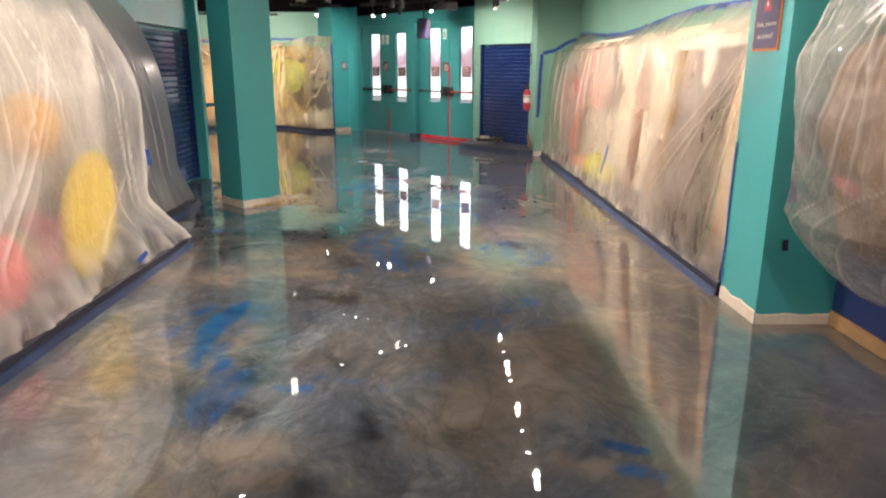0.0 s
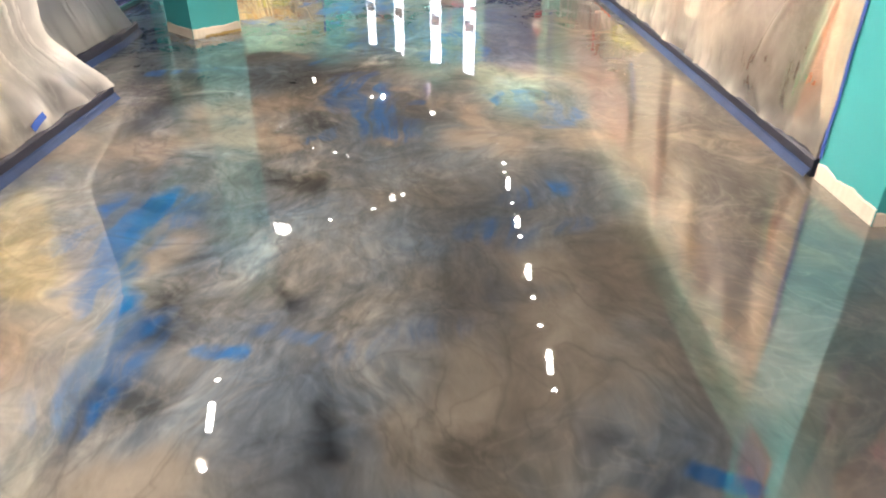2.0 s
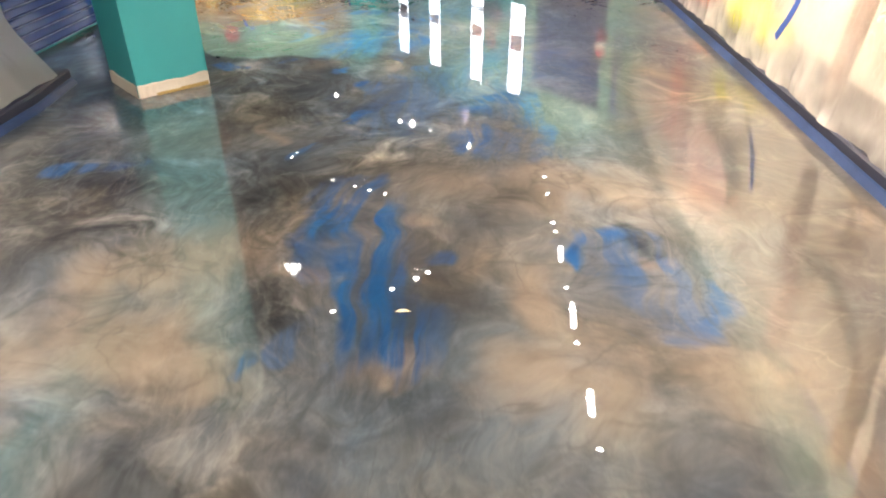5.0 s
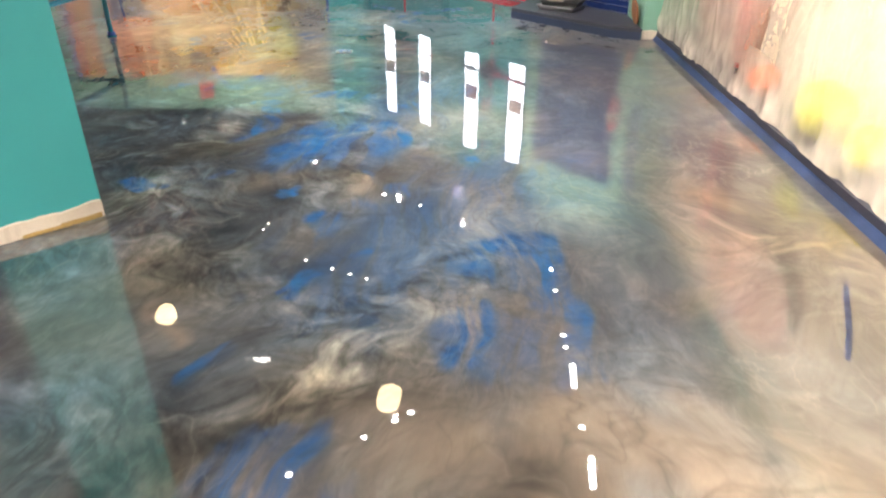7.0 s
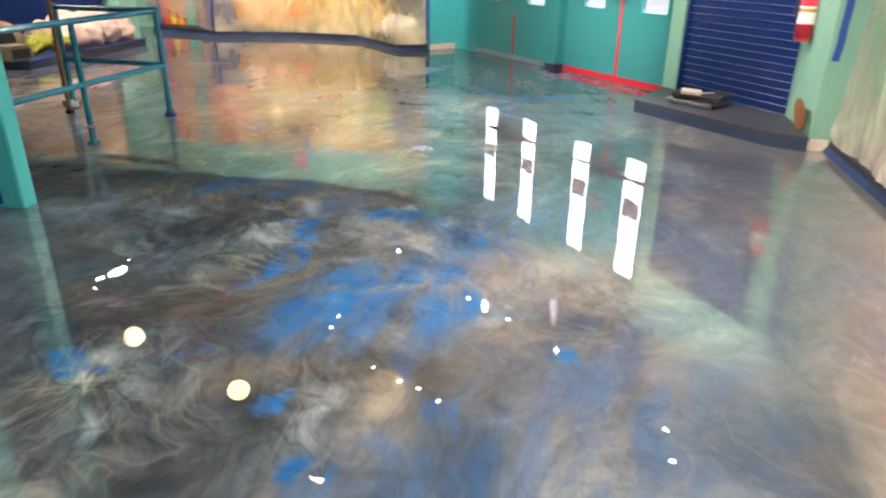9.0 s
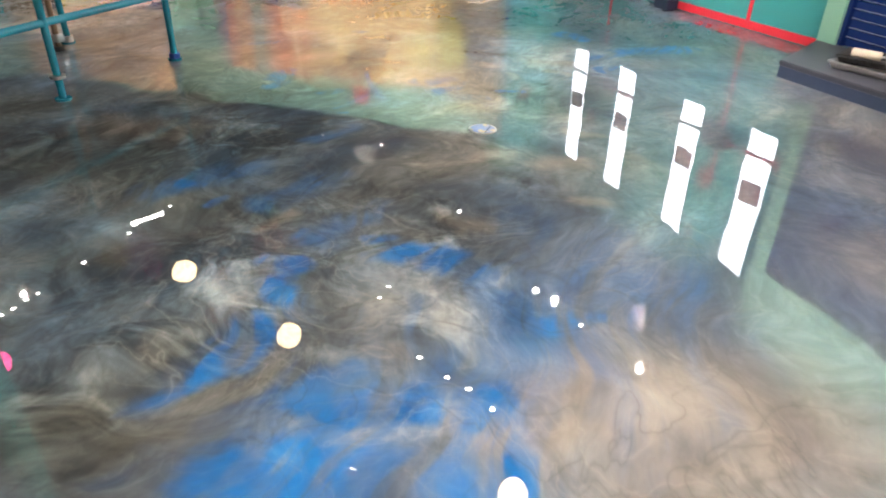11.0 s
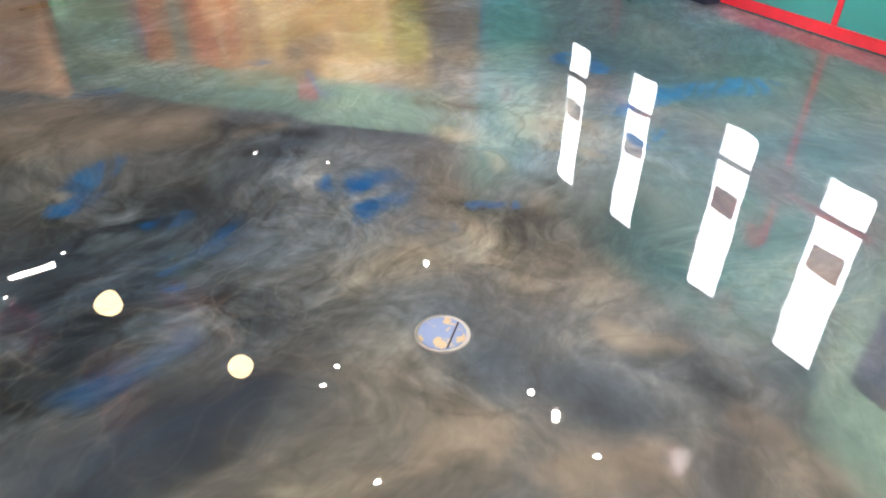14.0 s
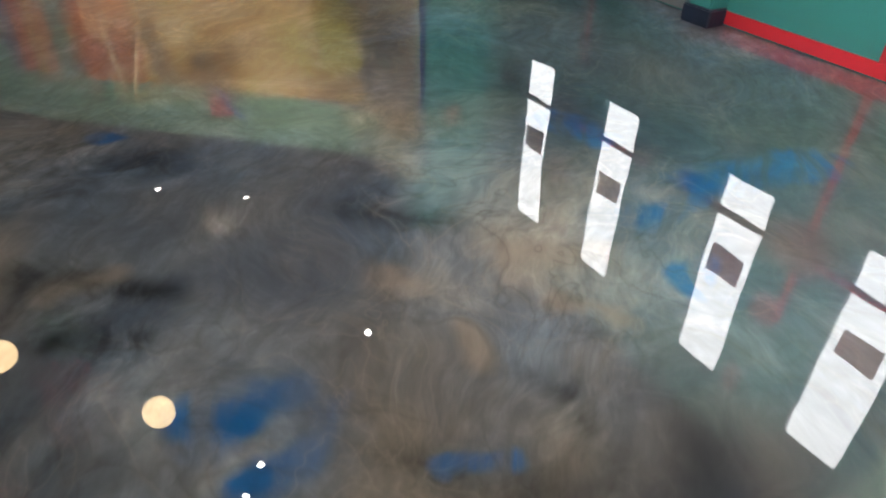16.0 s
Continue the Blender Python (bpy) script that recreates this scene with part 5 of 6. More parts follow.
film("dust_sheet", sheet_dark, 80, 40, FILM_PURPLE, "dull purple-grey dust sheet hung over striped scenery")
bk = part("partition", boxm(-6.10, -5.48, 16.355, 16.415, 0.085, 0.86), NAVY_DULL)
tagged(bk, "navy panel behind a dust sheet", "panel")
bk = part("partition", boxm(-6.16, -5.46, 16.355, 16.415, 0.864, 1.86), paint("orange_scenery_paint", (0.62, 0.22, 0.08), 0.7, 0.2, 12))
tagged(bk, "orange scenery panel behind a dust sheet", "panel")
for x, w, c, nm in ((-6.95, 0.10, (0.10, 0.16, 0.42), "blue"), (-6.83, 0.11, (0.62, 0.10, 0.04), "red"), (-6.67, 0.08, (0.75, 0.50, 0.06), "yellow"), (-6.54, 0.11, (0.66, 0.24, 0.05), "orange"), (-6.36, 0.16, (0.08, 0.36, 0.32), "teal")):
    sl = part("scenery_board", boxm(x - w / 2, x + w / 2, 16.355, 16.415, 0.085, 1.86, 0.008), paint(nm + "_slat_paint", c, 0.6, 0.12, 30))
    tagged(sl, nm + " painted scenery board behind a dust sheet", "scenery board")

WRAP_FOLDS = [(0.8, 1.69, 1.4, 0.95, 0.03, 0.04), (0.8, 1.69, 1.22, 0.85, 0.03, 0), (0.79, 1.69, 1.02, 0.75, 0.027, 0), (0.78, 1.69, 0.86, 0.8, 0.03, 0), (0.77, 1.69, 0.66, 0.85, 0.03, 0), (0.77, 1.69, 0.45, 0.95, 0.03, 0), (0.84, 1.62, 0.8, 1.2, 0.03, 0.02), (1.3, 1.66, 1.45, 1.25, 0.024, 0), (1.15, 1.66, 1.22, 1.3, 0.018, 0), (0.6, 0.95, 1.25, 0.45, 0.03, 0.1), (0.75, 0.75, 1.1, 0.38, 0.03, 0.05), (0.95, 0.85, 1.5, 0.52, 0.024, 0.06), (0.45, 0.8, 0.85, 0.36, 0.03, 0)]


def sheet_wrap(u, v):
    a = math.pi * (0.02 + 0.96 * u)
    z = 0.30 + 1.40 * v
    bulge = 0.68 * min(1.0, (v + 0.015) / 0.30) ** 0.5 - 0.10 * max(0.0, v - 0.8) / 0.2 + 0.07 * noise.noise(Vector((u * 2.6, v * 2.4, 4.0)))
    high, thick = strands(u * 2.2, z, WRAP_FOLDS, 15.0)
    q = Vector((u * 7.0 + 0.3 * noise.noise(Vector((u * 5.0, v * 5.0, 1.0))), v * 6.0, 15.0))
    crumple = 0.7 * (1 - 2 * abs(noise.noise(q * 0.8))) + 0.5 * (1 - 2 * abs(noise.noise(Vector((q.x * 1.3 + q.y, q.y * 1.5 - q.x, 4.0)))))
    r = bulge + 0.013 * crumple + 0.007 * high
    return 2.29 - 0.98 * r * math.sin(a), 2.86 - 0.98 * r * math.cos(a) * (0.92 + 0.08 * v), z, max(0.7 * thick, 0.35 * max(0.0, crumple - 1.1))


film("dust_sheet", sheet_wrap, 220, 120, FILM_CLEAR, "clear plastic sheet wrapped round a wall exhibit with blue tape")


# ---- masking tape ----
def tape(points, width, normal, mat=TAPE, label="strip of blue masking tape holding a dust sheet", seed=0):
    """A band of tape along points, laid 4 mm off its surface, its edges a little uneven."""
    bm = bmesh.new()
    nrm = Vector(normal).normalized()
    pts = [Vector(p) for p in points]
    fine = []
    for a, b in zip(pts, pts[1:]):
        n = max(2, int((b - a).length / 0.06))
        fine += [a.lerp(b, i / n) for i in range(n)]
    fine.append(pts[-1])
    rows = []
    for i, p in enumerate(fine):
        d = (fine[min(i + 1, len(fine) - 1)] - fine[max(i - 1, 0)]).normalized()
        side = nrm.cross(d).normalized()
        wob = 0.012 * noise.noise(Vector((i * 0.35, seed, 0)))
        c = p + nrm * (0.005 + 0.003 * noise.noise(Vector((i * 0.9, seed, 4)))) + side * wob
        hw = width / 2 * (1 + 0.12 * noise.noise(Vector((i * 0.6, seed, 8))))
        rows.append([bm.verts.new(c - side * hw), bm.verts.new(c + side * hw), bm.verts.new(c + side * hw + nrm * 0.0015), bm.verts.new(c - side * hw + nrm * 0.0015)])
    for r0, r1 in zip(rows, rows[1:]):
        for k in range(4):
            bm.faces.new((r0[k], r0[(k + 1) % 4], r1[(k + 1) % 4], r1[k]))
    bmesh.ops.recalc_face_normals(bm, faces=bm.faces)
    return tagged(part("masking_tape", bm, mat), label, "tape", "masking tape")


tape([(2.295, y, 1.80 + 0.05 * math.sin(y * 1.3)) for y in (10.8, 10.0, 9.2, 8.4, 7.6, 6.8, 6.0, 5.2, 4.4, 3.96)], 0.05, (-1, 0, 0), seed=1)
tape([(2.28, 10.855, 1.80), (2.1, 10.855, 1.74), (1.9, 10.855, 1.62), (1.74, 10.855, 1.58)], 0.05, (0, -1, 0), seed=2)
tape([(1.72, 10.855, 1.57), (1.70, 10.855, 1.1), (1.69, 10.855, 0.62)], 0.05, (0, -1, 0), seed=3)
tape([(1.775, 3.925, 0.10), (1.775, 3.925, 0.5), (1.775, 3.92, 0.95)], 0.022, (-1, 0, 0), seed=4)
tape([(1.80, 6.88, 0.60), (1.785, 6.95, 0.42), (1.78, 7.05, 0.28)], 0.05, (-1, 0, 0), label="loose strip of blue masking tape on a dust sheet", seed=5)
tape([(1.94, 3.465, 1.15), (1.91, 3.465, 1.03), (1.89, 3.465, 0.92)], 0.05, (0, -1, 0), mat=NAVY_DULL, label="loose flap of dark blue tape on the pillar", seed=6)
tape([(1.89, 3.465, 0.80), (1.885, 3.465, 0.68)], 0.04, (0, -1, 0), label="patch of blue masking tape on the pillar", seed=7)
tape([(1.885, 3.465, 0.48), (1.89, 3.465, 0.42)], 0.03, (0, -1, 0), mat=TAPE_DARK, label="patch of dark tape on the pillar", seed=8)
tape([(-5.5, 16.745, 1.98), (-4.6, 16.745, 1.93), (-3.6, 16.745, 2.02), (-2.7, 16.745, 2.0)], 0.05, (0, -1, 0), seed=9)
tape([(-2.13, 15.235, 0.12), (-2.12, 15.235, 0.9), (-2.12, 15.235, 1.85)], 0.05, (-0.5, -0.8, 0), seed=10)
tape([(-2.2, 5.05, 1.34), (-2.22, 5.03, 1.24)], 0.03, (1, -0.5, 0), seed=11)
tape([(-2.1, 5.06, 0.78), (-2.09, 5.06, 0.66)], 0.04, (1, -0.5, 0), seed=12)
tape([(-1.915, 4.3, 0.13), (-1.905, 4.42, 0.16)], 0.035, (1, 0, 0.3), seed=13)
tape([(-4.3, 15.83, 1.55), (-4.2, 15.82, 1.75), (-4.05, 15.84, 1.9)], 0.045, (0, -1, 0), seed=14)
# ---- rail ----
def railing():
    t = thing("railing", (-3.3, 9.8, 0), "teal tubular steel hand rail on posts", "railing")
    q = t.matrix_world.inverted()
    A, B, C = (-3.30, 9.80), (-3.27, 10.71), (-4.22, 10.78)
    r = 0.021
    for (x, y) in (A, B, C):
        part("post", placed(rod(bmesh.new(), (x, y, 0.0), (x, y, 0.82), r), q), TEAL_RAIL, t)
        part("flange", placed(rod(bmesh.new(), (x, y, 0.0), (x, y, 0.012), 0.045, 16), q), TEAL_RAIL, t)
    part("collar", placed(rod(bmesh.new(), (*A, 0.12), (*A, 0.135), 0.04, 16), q), STEEL, t, "bright steel collar")
    part("tape_wrap", placed(rod(bmesh.new(), (*B, 0.012), (*B, 0.045), 0.034, 12), q), TAPE, t, "blue tape round the foot")
    part("collar", placed(rod(bmesh.new(), (*C, 0.012), (*C, 0.05), 0.036, 16), q), STEEL, t, "bright steel collar")
    for z in (0.82, 0.41):
        part("rail", placed(rod(bmesh.new(), (-3.31, 8.75, z), (*A, z), r), q), TEAL_RAIL, t)
        part("rail", placed(rod(bmesh.new(), (*A, z), (*B, z), r), q), TEAL_RAIL, t)
        part("rail", placed(rod(bmesh.new(), (*B, z), (*C, z), r), q), TEAL_RAIL, t)
        part("elbow", placed(ball(bmesh.new(), (*B, z), r * 1.25), q), TEAL_RAIL, t)
        part("elbow", placed(ball(bmesh.new(), (*C, z), r * 1.25), q), TEAL_RAIL, t)
        part("elbow", placed(ball(bmesh.new(), (*A, z), r * 1.2), q), TEAL_RAIL, t)


railing()

# ---- lamps ----
def track_head(at, hang=0.14, aim=(0, 0, -1), r=0.021):
    t = thing("track_spotlight", at, "small black track spotlight, lit", "spotlight", "ceiling track lights")
    d = Vector(aim).normalized()
    can = part("can", rod(bmesh.new(), -d * 0.11, -d * 0.008, r * 1.4, 14), DARK_METAL, t)
    part("lamp_face", rod(bmesh.new(), -d * 0.008, d * 0.0, r, 14), GLOW_SPOT, can, "glowing white lamp")
    bm = bmesh.new()
    q = d.to_track_quat("Z", "Y").to_matrix().to_4x4()
    rings = [[bm.verts.new(q @ Vector((k * math.cos(a), k * math.sin(a), z))) for a in (2 * math.pi * i / 14 for i in range(14))] for k, z in ((r * 1.4, -0.009), (r * 1.4, 0.012), (r * 1.28, 0.012), (r * 1.28, -0.009))]
    for g, h in zip(rings, rings[1:]):
        for i in range(14):
            bm.faces.new((g[i], g[(i + 1) % 14], h[(i + 1) % 14], h[i]))
    part("snoot", bm, DARK_METAL, can, "black rim round the lamp")
    part("stem", rod(bmesh.new(), -d * 0.10, (0, 0, hang), 0.008, 8), DARK_METAL, t)
    return t


def track_tube(at, length, along, hang=0.14):
    t = thing("track_tube_lamp", at, "short lit tube lamp on the ceiling track", "lamp", "ceiling track lights")
    a = Vector(along).normalized() * length / 2
    part("tube", rod(bmesh.new(), -a, a, 0.024, 12), GLOW_TUBE, t, "glowing white tube")
    part("housing", rod(bmesh.new(), -a + Vector((0, 0, 0.045)), a + Vector((0, 0, 0.045)), 0.038, 8), DARK_METAL, t)
    part("stem", rod(bmesh.new(), (0, 0, 0.08), (0, 0, hang), 0.008, 8), DARK_METAL, t)
    return t


def lamp_track(a, b):
    """A black track bar from a to b on thin rods from the ceiling."""
    a, b = Vector(a), Vector(b)
    t = thing("lamp_track", (a + b) / 2, "black lamp track hung from the ceiling", "lamp track", "lamp tracks")
    c = (a + b) / 2
    part("bar", rod(bmesh.new(), a - c, b - c, 0.022, 8), DARK_METAL, t)
    n = max(2, int((b - a).length / 2.5) + 1)
    for i in range(n):
        p = a.lerp(b, (i + 0.5) / n) - c
        part("hanger", rod(bmesh.new(), p, (p.x, p.y, ROOM_TOP - c.z), 0.006, 6), DARK_METAL, t)
    return t


lamp_track((0.93, -4.0, 2.35), (0.93, 10.6, 2.35))
for y in (4.97, 5.80, 6.18, 7.32, 8.08, 9.08, 9.24, 9.95, 10.35):
    track_head((0.93, y, 2.2))
for y in (5.30, 6.62, 7.67, 8.66):
    track_tube((0.94, y, 2.2), 0.26, (0.1, 1, 0))
for bar, heads in ((((-1.25, 7.25, 2.2), (-0.2, 8.1, 2.2)), ((-0.42, 7.91, 2.02), (-0.62, 7.76, 2.04), (-0.32, 8.0, 2.02), (-1.05, 7.41, 2.03))),
                   (((-2.1, 11.9, 3.15), (-1.0, 11.3, 3.15)), ((-1.96, 11.82, 3.0), (-1.60, 11.63, 3.0), (-1.36, 11.5, 2.98), (-1.12, 11.36, 2.97))),
                   (((-1.2, 12.4, 2.4), (0.2, 11.25, 2.4)), ((0.02, 11.4, 2.24), (-0.78, 12.05, 2.22), (-0.98, 12.22, 2.22), (-0.5, 11.83, 2.22))),
                   (((-2.6, 13.4, 2.5), (-1.7, 13.8, 2.5)), ((-2.15, 13.6, 2.33),)),
                   (((-2.72, 12.2, 3.1), (-2.66, 13.2, 3.1)), ((-2.70, 12.5, 2.95), (-2.69, 12.75, 2.95))),
                   (((-5.4, 14.9, 2.45), (-3.2, 15.1, 2.45)), ((-4.6, 14.97, 2.27), (-3.75, 15.05, 2.30))),
                   (((-1.75, 5.7, 2.42), (-1.3, 3.0, 2.42)), ((-1.66, 5.2, 2.26), (-1.52, 4.32, 2.26)))):
    lamp_track(*bar)
    for at in heads:
        track_head(at, bar[0][2] - at[2], (0.0, -0.7, -1.0) if at[:2] in ((0.02, 11.4), (-0.78, 12.05), (-0.98, 12.22), (-2.15, 13.6)) else (0, 0, -1))
track_tube((-1.58, 4.75, 2.2), 0.26, (0.15, -1, 0), 0.22)
lamp_track((-6.0, 10.6, 3.0), (-6.0, 13.7, 3.0))
for y in (10.8, 10.95, 11.1, 11.25, 11.85, 12.4, 12.6, 13.35):
    track_head((-6.0, y, 2.84), 0.16)
track_tube((-6.05, 13.0, 2.84), 0.4, (0.5, 1.0, 0), 0.16)


def globe(at, r):
    t = thing("globe_lamp", at, "large warm white hanging globe lamp", "pendant lamp", "globe lamps")
    smooth(part("globe", ball(bmesh.new(), (0, 0, 0), r, u=28, v=18), GLOW_GLOBE, t, "glowing warm globe"))
    part("cap", rod(bmesh.new(), (0, 0, r * 0.96), (0, 0, r + 0.08), 0.06, 12), DARK_METAL, t)
    part("cord", rod(bmesh.new(), (0, 0, r + 0.08), (0, 0, ROOM_TOP - at[2]), 0.008, 6), DARK_METAL, t)


for at, r in (((-6.06, 15.78, 6.7), 0.22), ((-7.6, 15.1, 5.25), 0.20), ((-1.32, 14.17, 7.36), 0.24)):
    globe(at, r)

pk = thing("globe_lamp", (-8.9, 12.4, 5.5), "small pink hanging globe lamp", "pendant lamp", "globe lamps")
smooth(part("globe", ball(bmesh.new(), (0, 0, 0), 0.15, u=24, v=16), glow("pink_glow", (1.0, 0.07, 0.28), 4.5), pk, "glowing pink globe"))
part("cord", rod(bmesh.new(), (0, 0, 0.15), (0, 0, ROOM_TOP - 5.5), 0.008, 6), DARK_METAL, pk)

# hooded floodlight that faces down the hall, and an added black box behind it
fl = thing("floodlight", (-2.56, 11.46, 4.24), "hooded floodlight with a barred glass, hung from the ceiling", "floodlight")
part("lens", rod(bmesh.new(), (0, -0.05, 0), (0, -0.03, 0), 0.15, 24), glow("floodlight_glow", (1.0, 0.93, 0.82), 9.0), fl, "glowing warm lens")
bm = bmesh.new()
for b in ((-0.2, 0.2, -0.28, 0.1, -0.19, -0.16), (-0.2, 0.2, -0.12, 0.1, 0.15, 0.18), (-0.2, -0.17, -0.28, 0.1, -0.16, 0.15), (0.17, 0.2, -0.28, 0.1, -0.16, 0.15), (-0.17, 0.17, -0.02, 0.1, -0.16, 0.15)):
    add_box(bm, *b)
part("housing", bm, DARK_METAL, fl)
for x in (-0.06, 0.06):
    part("grille_bar", rod(bmesh.new(), (x, -0.07, -0.16), (x, -0.07, 0.15), 0.008, 6), DARK_METAL, fl)
part("hanger", rod(bmesh.new(), (0, 0.02, 0.18), (0, 0.02, ROOM_TOP - 4.24), 0.015, 8), DARK_METAL, fl)
# added, unseen box that hides a globe lamp's reflection early in the walk
dc = thing("globe_screen", (-1.2, 10.0, 4.6), "added black box that screens a globe lamp", "duct")
part("screen_box", boxm(-2.2, 2.6, -0.3, 0.3, -0.4, 0.35, 0.01), BLACK, dc)
for x in (-1.5, 0.0, 1.5):
    part("screen_rib", boxm(x - 0.02, x + 0.02, -0.32, 0.32, -0.42, 0.37), BLACK, dc)
    part("hanger", rod(bmesh.new(), (x, 0, 0.35), (x, 0, ROOM_TOP - 4.6), 0.008, 6), DARK_METAL, dc)

# light of the lamps and some added fill: place, aim, watts and cone
for at, tgt, w, ang in (
        # on the covered wall
        ((0.93, 4.97, 2.17), (1.9, 5.0, 1.05), 145, 112), ((0.93, 6.18, 2.17), (1.9, 6.3, 1.15), 84, 112), ((0.93, 7.32, 2.17), (1.9, 7.5, 1.15), 78, 112),
        ((0.93, 8.08, 2.17), (1.9, 8.4, 1.15), 76, 112), ((0.93, 9.24, 2.17), (1.9, 9.6, 1.15), 84, 112), ((0.93, 10.35, 2.17), (1.4, 11.8, 1.3), 120, 80),
        ((-1.52, 4.32, 2.2), (1.85, 4.9, 0.9), 560, 75), ((-0.62, 7.76, 2.0), (1.85, 6.3, 1.0), 235, 80), ((-0.42, 7.91, 1.97), (1.85, 8.9, 1.0), 225, 80),
        ((0.93, 5.80, 2.2), (2.3, 5.2, 2.25), 45, 110), ((0.93, 8.66, 2.2), (2.3, 8.2, 2.25), 45, 110), ((0.93, 10.35, 2.2), (1.7, 11.2, 2.1), 55, 110), ((0.02, 11.4, 2.2), (1.2, 12.0, 2.3), 50, 80),
        # on the near exhibits and the floor; below y 4 added, without lamp heads
        ((0.93, 5.80, 2.17), (-1.7, 6.9, 0.7), 50, 110), ((0.93, 2.2, 2.17), (-2.1, 3.2, 0.9), 600, 90), ((0.93, 3.2, 2.17), (2.2, 2.85, 1.0), 150, 75),
        ((0.93, 0.5, 2.17), (0.1, 2.0, 0.0), 190, 140), ((0.93, -1.5, 2.17), (0.0, 1.5, 0.0), 110, 140), ((0.93, 3.2, 2.17), (0.0, 3.3, 0.0), 60, 115), ((0.93, 6.62, 2.17), (0.3, 6.5, 0.0), 70, 125),
        ((-1.52, 4.32, 2.2), (-2.3, 3.9, 0.5), 75, 140), ((-1.66, 5.2, 2.2), (-2.6, 6.0, 0.6), 70, 140),
        ((0.93, 7.67, 2.15), (0.4, 7.4, 0.0), 90, 125), ((0.93, 5.30, 2.15), (0.3, 4.6, 0.0), 115, 125),
        ((-0.42, 7.91, 1.97), (-0.5, 7.3, 0.0), 120, 160), ((-0.32, 8.0, 1.97), (-0.5, 9.0, 0.0), 115, 130), ((-0.78, 12.05, 2.18), (-1.2, 10.2, 0.0), 210, 140), ((0.02, 11.4, 2.2), (-0.3, 9.9, 0.0), 120, 125),
        # on the doors, the far exhibit and the far left
        ((0.02, 11.4, 2.2), (1.0, 12.2, 1.0), 150, 120), ((-0.78, 12.05, 2.18), (-0.3, 14.2, 1.0), 330, 100),
        ((-2.15, 13.6, 2.28), (-2.9, 16.0, 1.1), 250, 90), ((-2.70, 12.5, 2.9), (-4.6, 16.2, 1.0), 500, 65),
        ((-4.6, 14.97, 2.22), (-4.9, 16.2, 1.3), 95, 140), ((-3.75, 15.05, 2.25), (-3.6, 16.2, 1.3), 95, 140),
        ((-6.0, 13.05, 2.75), (-6.6, 13.6, 0.2), 250, 150), ((-6.0, 12.4, 2.75), (-8.2, 15.0, 0.8), 450, 120), ((-6.0, 11.1, 2.75), (-4.4, 10.6, 0.0), 240, 130)):
    spot_lamp("spot_light", at, tgt, w, ang)
# ---- sign on the right pillar ----
def text_mesh(parent, words, size, m, mat, label=""):
    cu = bpy.data.curves.new("words", "FONT")
    cu.body, cu.size, cu.align_x, cu.align_y, cu.extrude = words, size, "CENTER", "CENTER", 0.0006
    tmp = bpy.data.objects.new("words", cu)
    scene.collection.objects.link(tmp)
    bpy.context.view_layer.update()
    me = bpy.data.meshes.new_from_object(tmp.evaluated_get(bpy.context.evaluated_depsgraph_get()))
    bpy.data.objects.remove(tmp)
    me.transform(m)
    me.materials.clear()
    me.materials.append(mat)
    ob = new("lettering", me)
    ob.parent = parent
    ob["label"] = label or "white lettering"
    return ob


sg = thing("wall_sign", (1.775, 3.71, 1.62), "purple sign with an orange border and white lettering on the pillar", "sign")
part("board", boxm(-0.010, -0.001, -0.14, 0.14, -0.17, 0.20), ORANGE, sg, "orange border")
part("panel", boxm(-0.0125, -0.0101, -0.127, 0.127, -0.157, 0.187), PURPLE, sg)
bm = prism([(-0.045, 0.03), (0.045, 0.03), (0.0, 0.14)], 0.0, 0.002)
ONFACE = Matrix(((0, 0, -1, -0.0126), (-1, 0, 0, 0), (0, 1, 0, 0), (0, 0, 0, 1)))
part("triangle", placed(bm, ONFACE), RED, sg, "red triangle")
bm = bmesh.new()
bmesh.ops.create_circle(bm, cap_ends=True, segments=10, radius=0.012, matrix=Matrix.Translation((0, 0.065, 0.0028)))
part("star", placed(bm, ONFACE), WHITE, sg, "white star")
text_mesh(sg, "Smile, you are", 0.037, ONFACE @ pose(0, -0.035, 0.001), WHITE)
text_mesh(sg, "on camera!", 0.037, ONFACE @ pose(0, -0.095, 0.001), WHITE)

# maroon notices on the far walls
for m_, z, lab in ((on_line((-4.9, 16.745), (-4.5, 16.745)), 2.19, "maroon notice on the far teal wall"), (on_line((-1.95, 15.39), (-1.80, 15.53)), 1.41, "maroon notice on the teal pilaster")):
    n = thing("wall_notice", m_ @ Vector((0.08, 0.0, z)), lab, "notice")
    q = n.matrix_world.inverted() @ m_
    w = 0.13 if z > 2 else 0.07
    part("sheet", placed(boxm(0.08 - w, 0.08 + w, 0.001, 0.006, z - 0.14 * w / 0.13, z + 0.14 * w / 0.13), q), RED if z > 2 else MAROON, n)
    for i in range(3):
        part("text_bar", placed(boxm(0.08 - w * 0.75, 0.08 + w * 0.75, 0.006, 0.0075, z - w * 0.55 + 0.5 * w * i, z - w * 0.38 + 0.5 * w * i), q), WHITE, n)

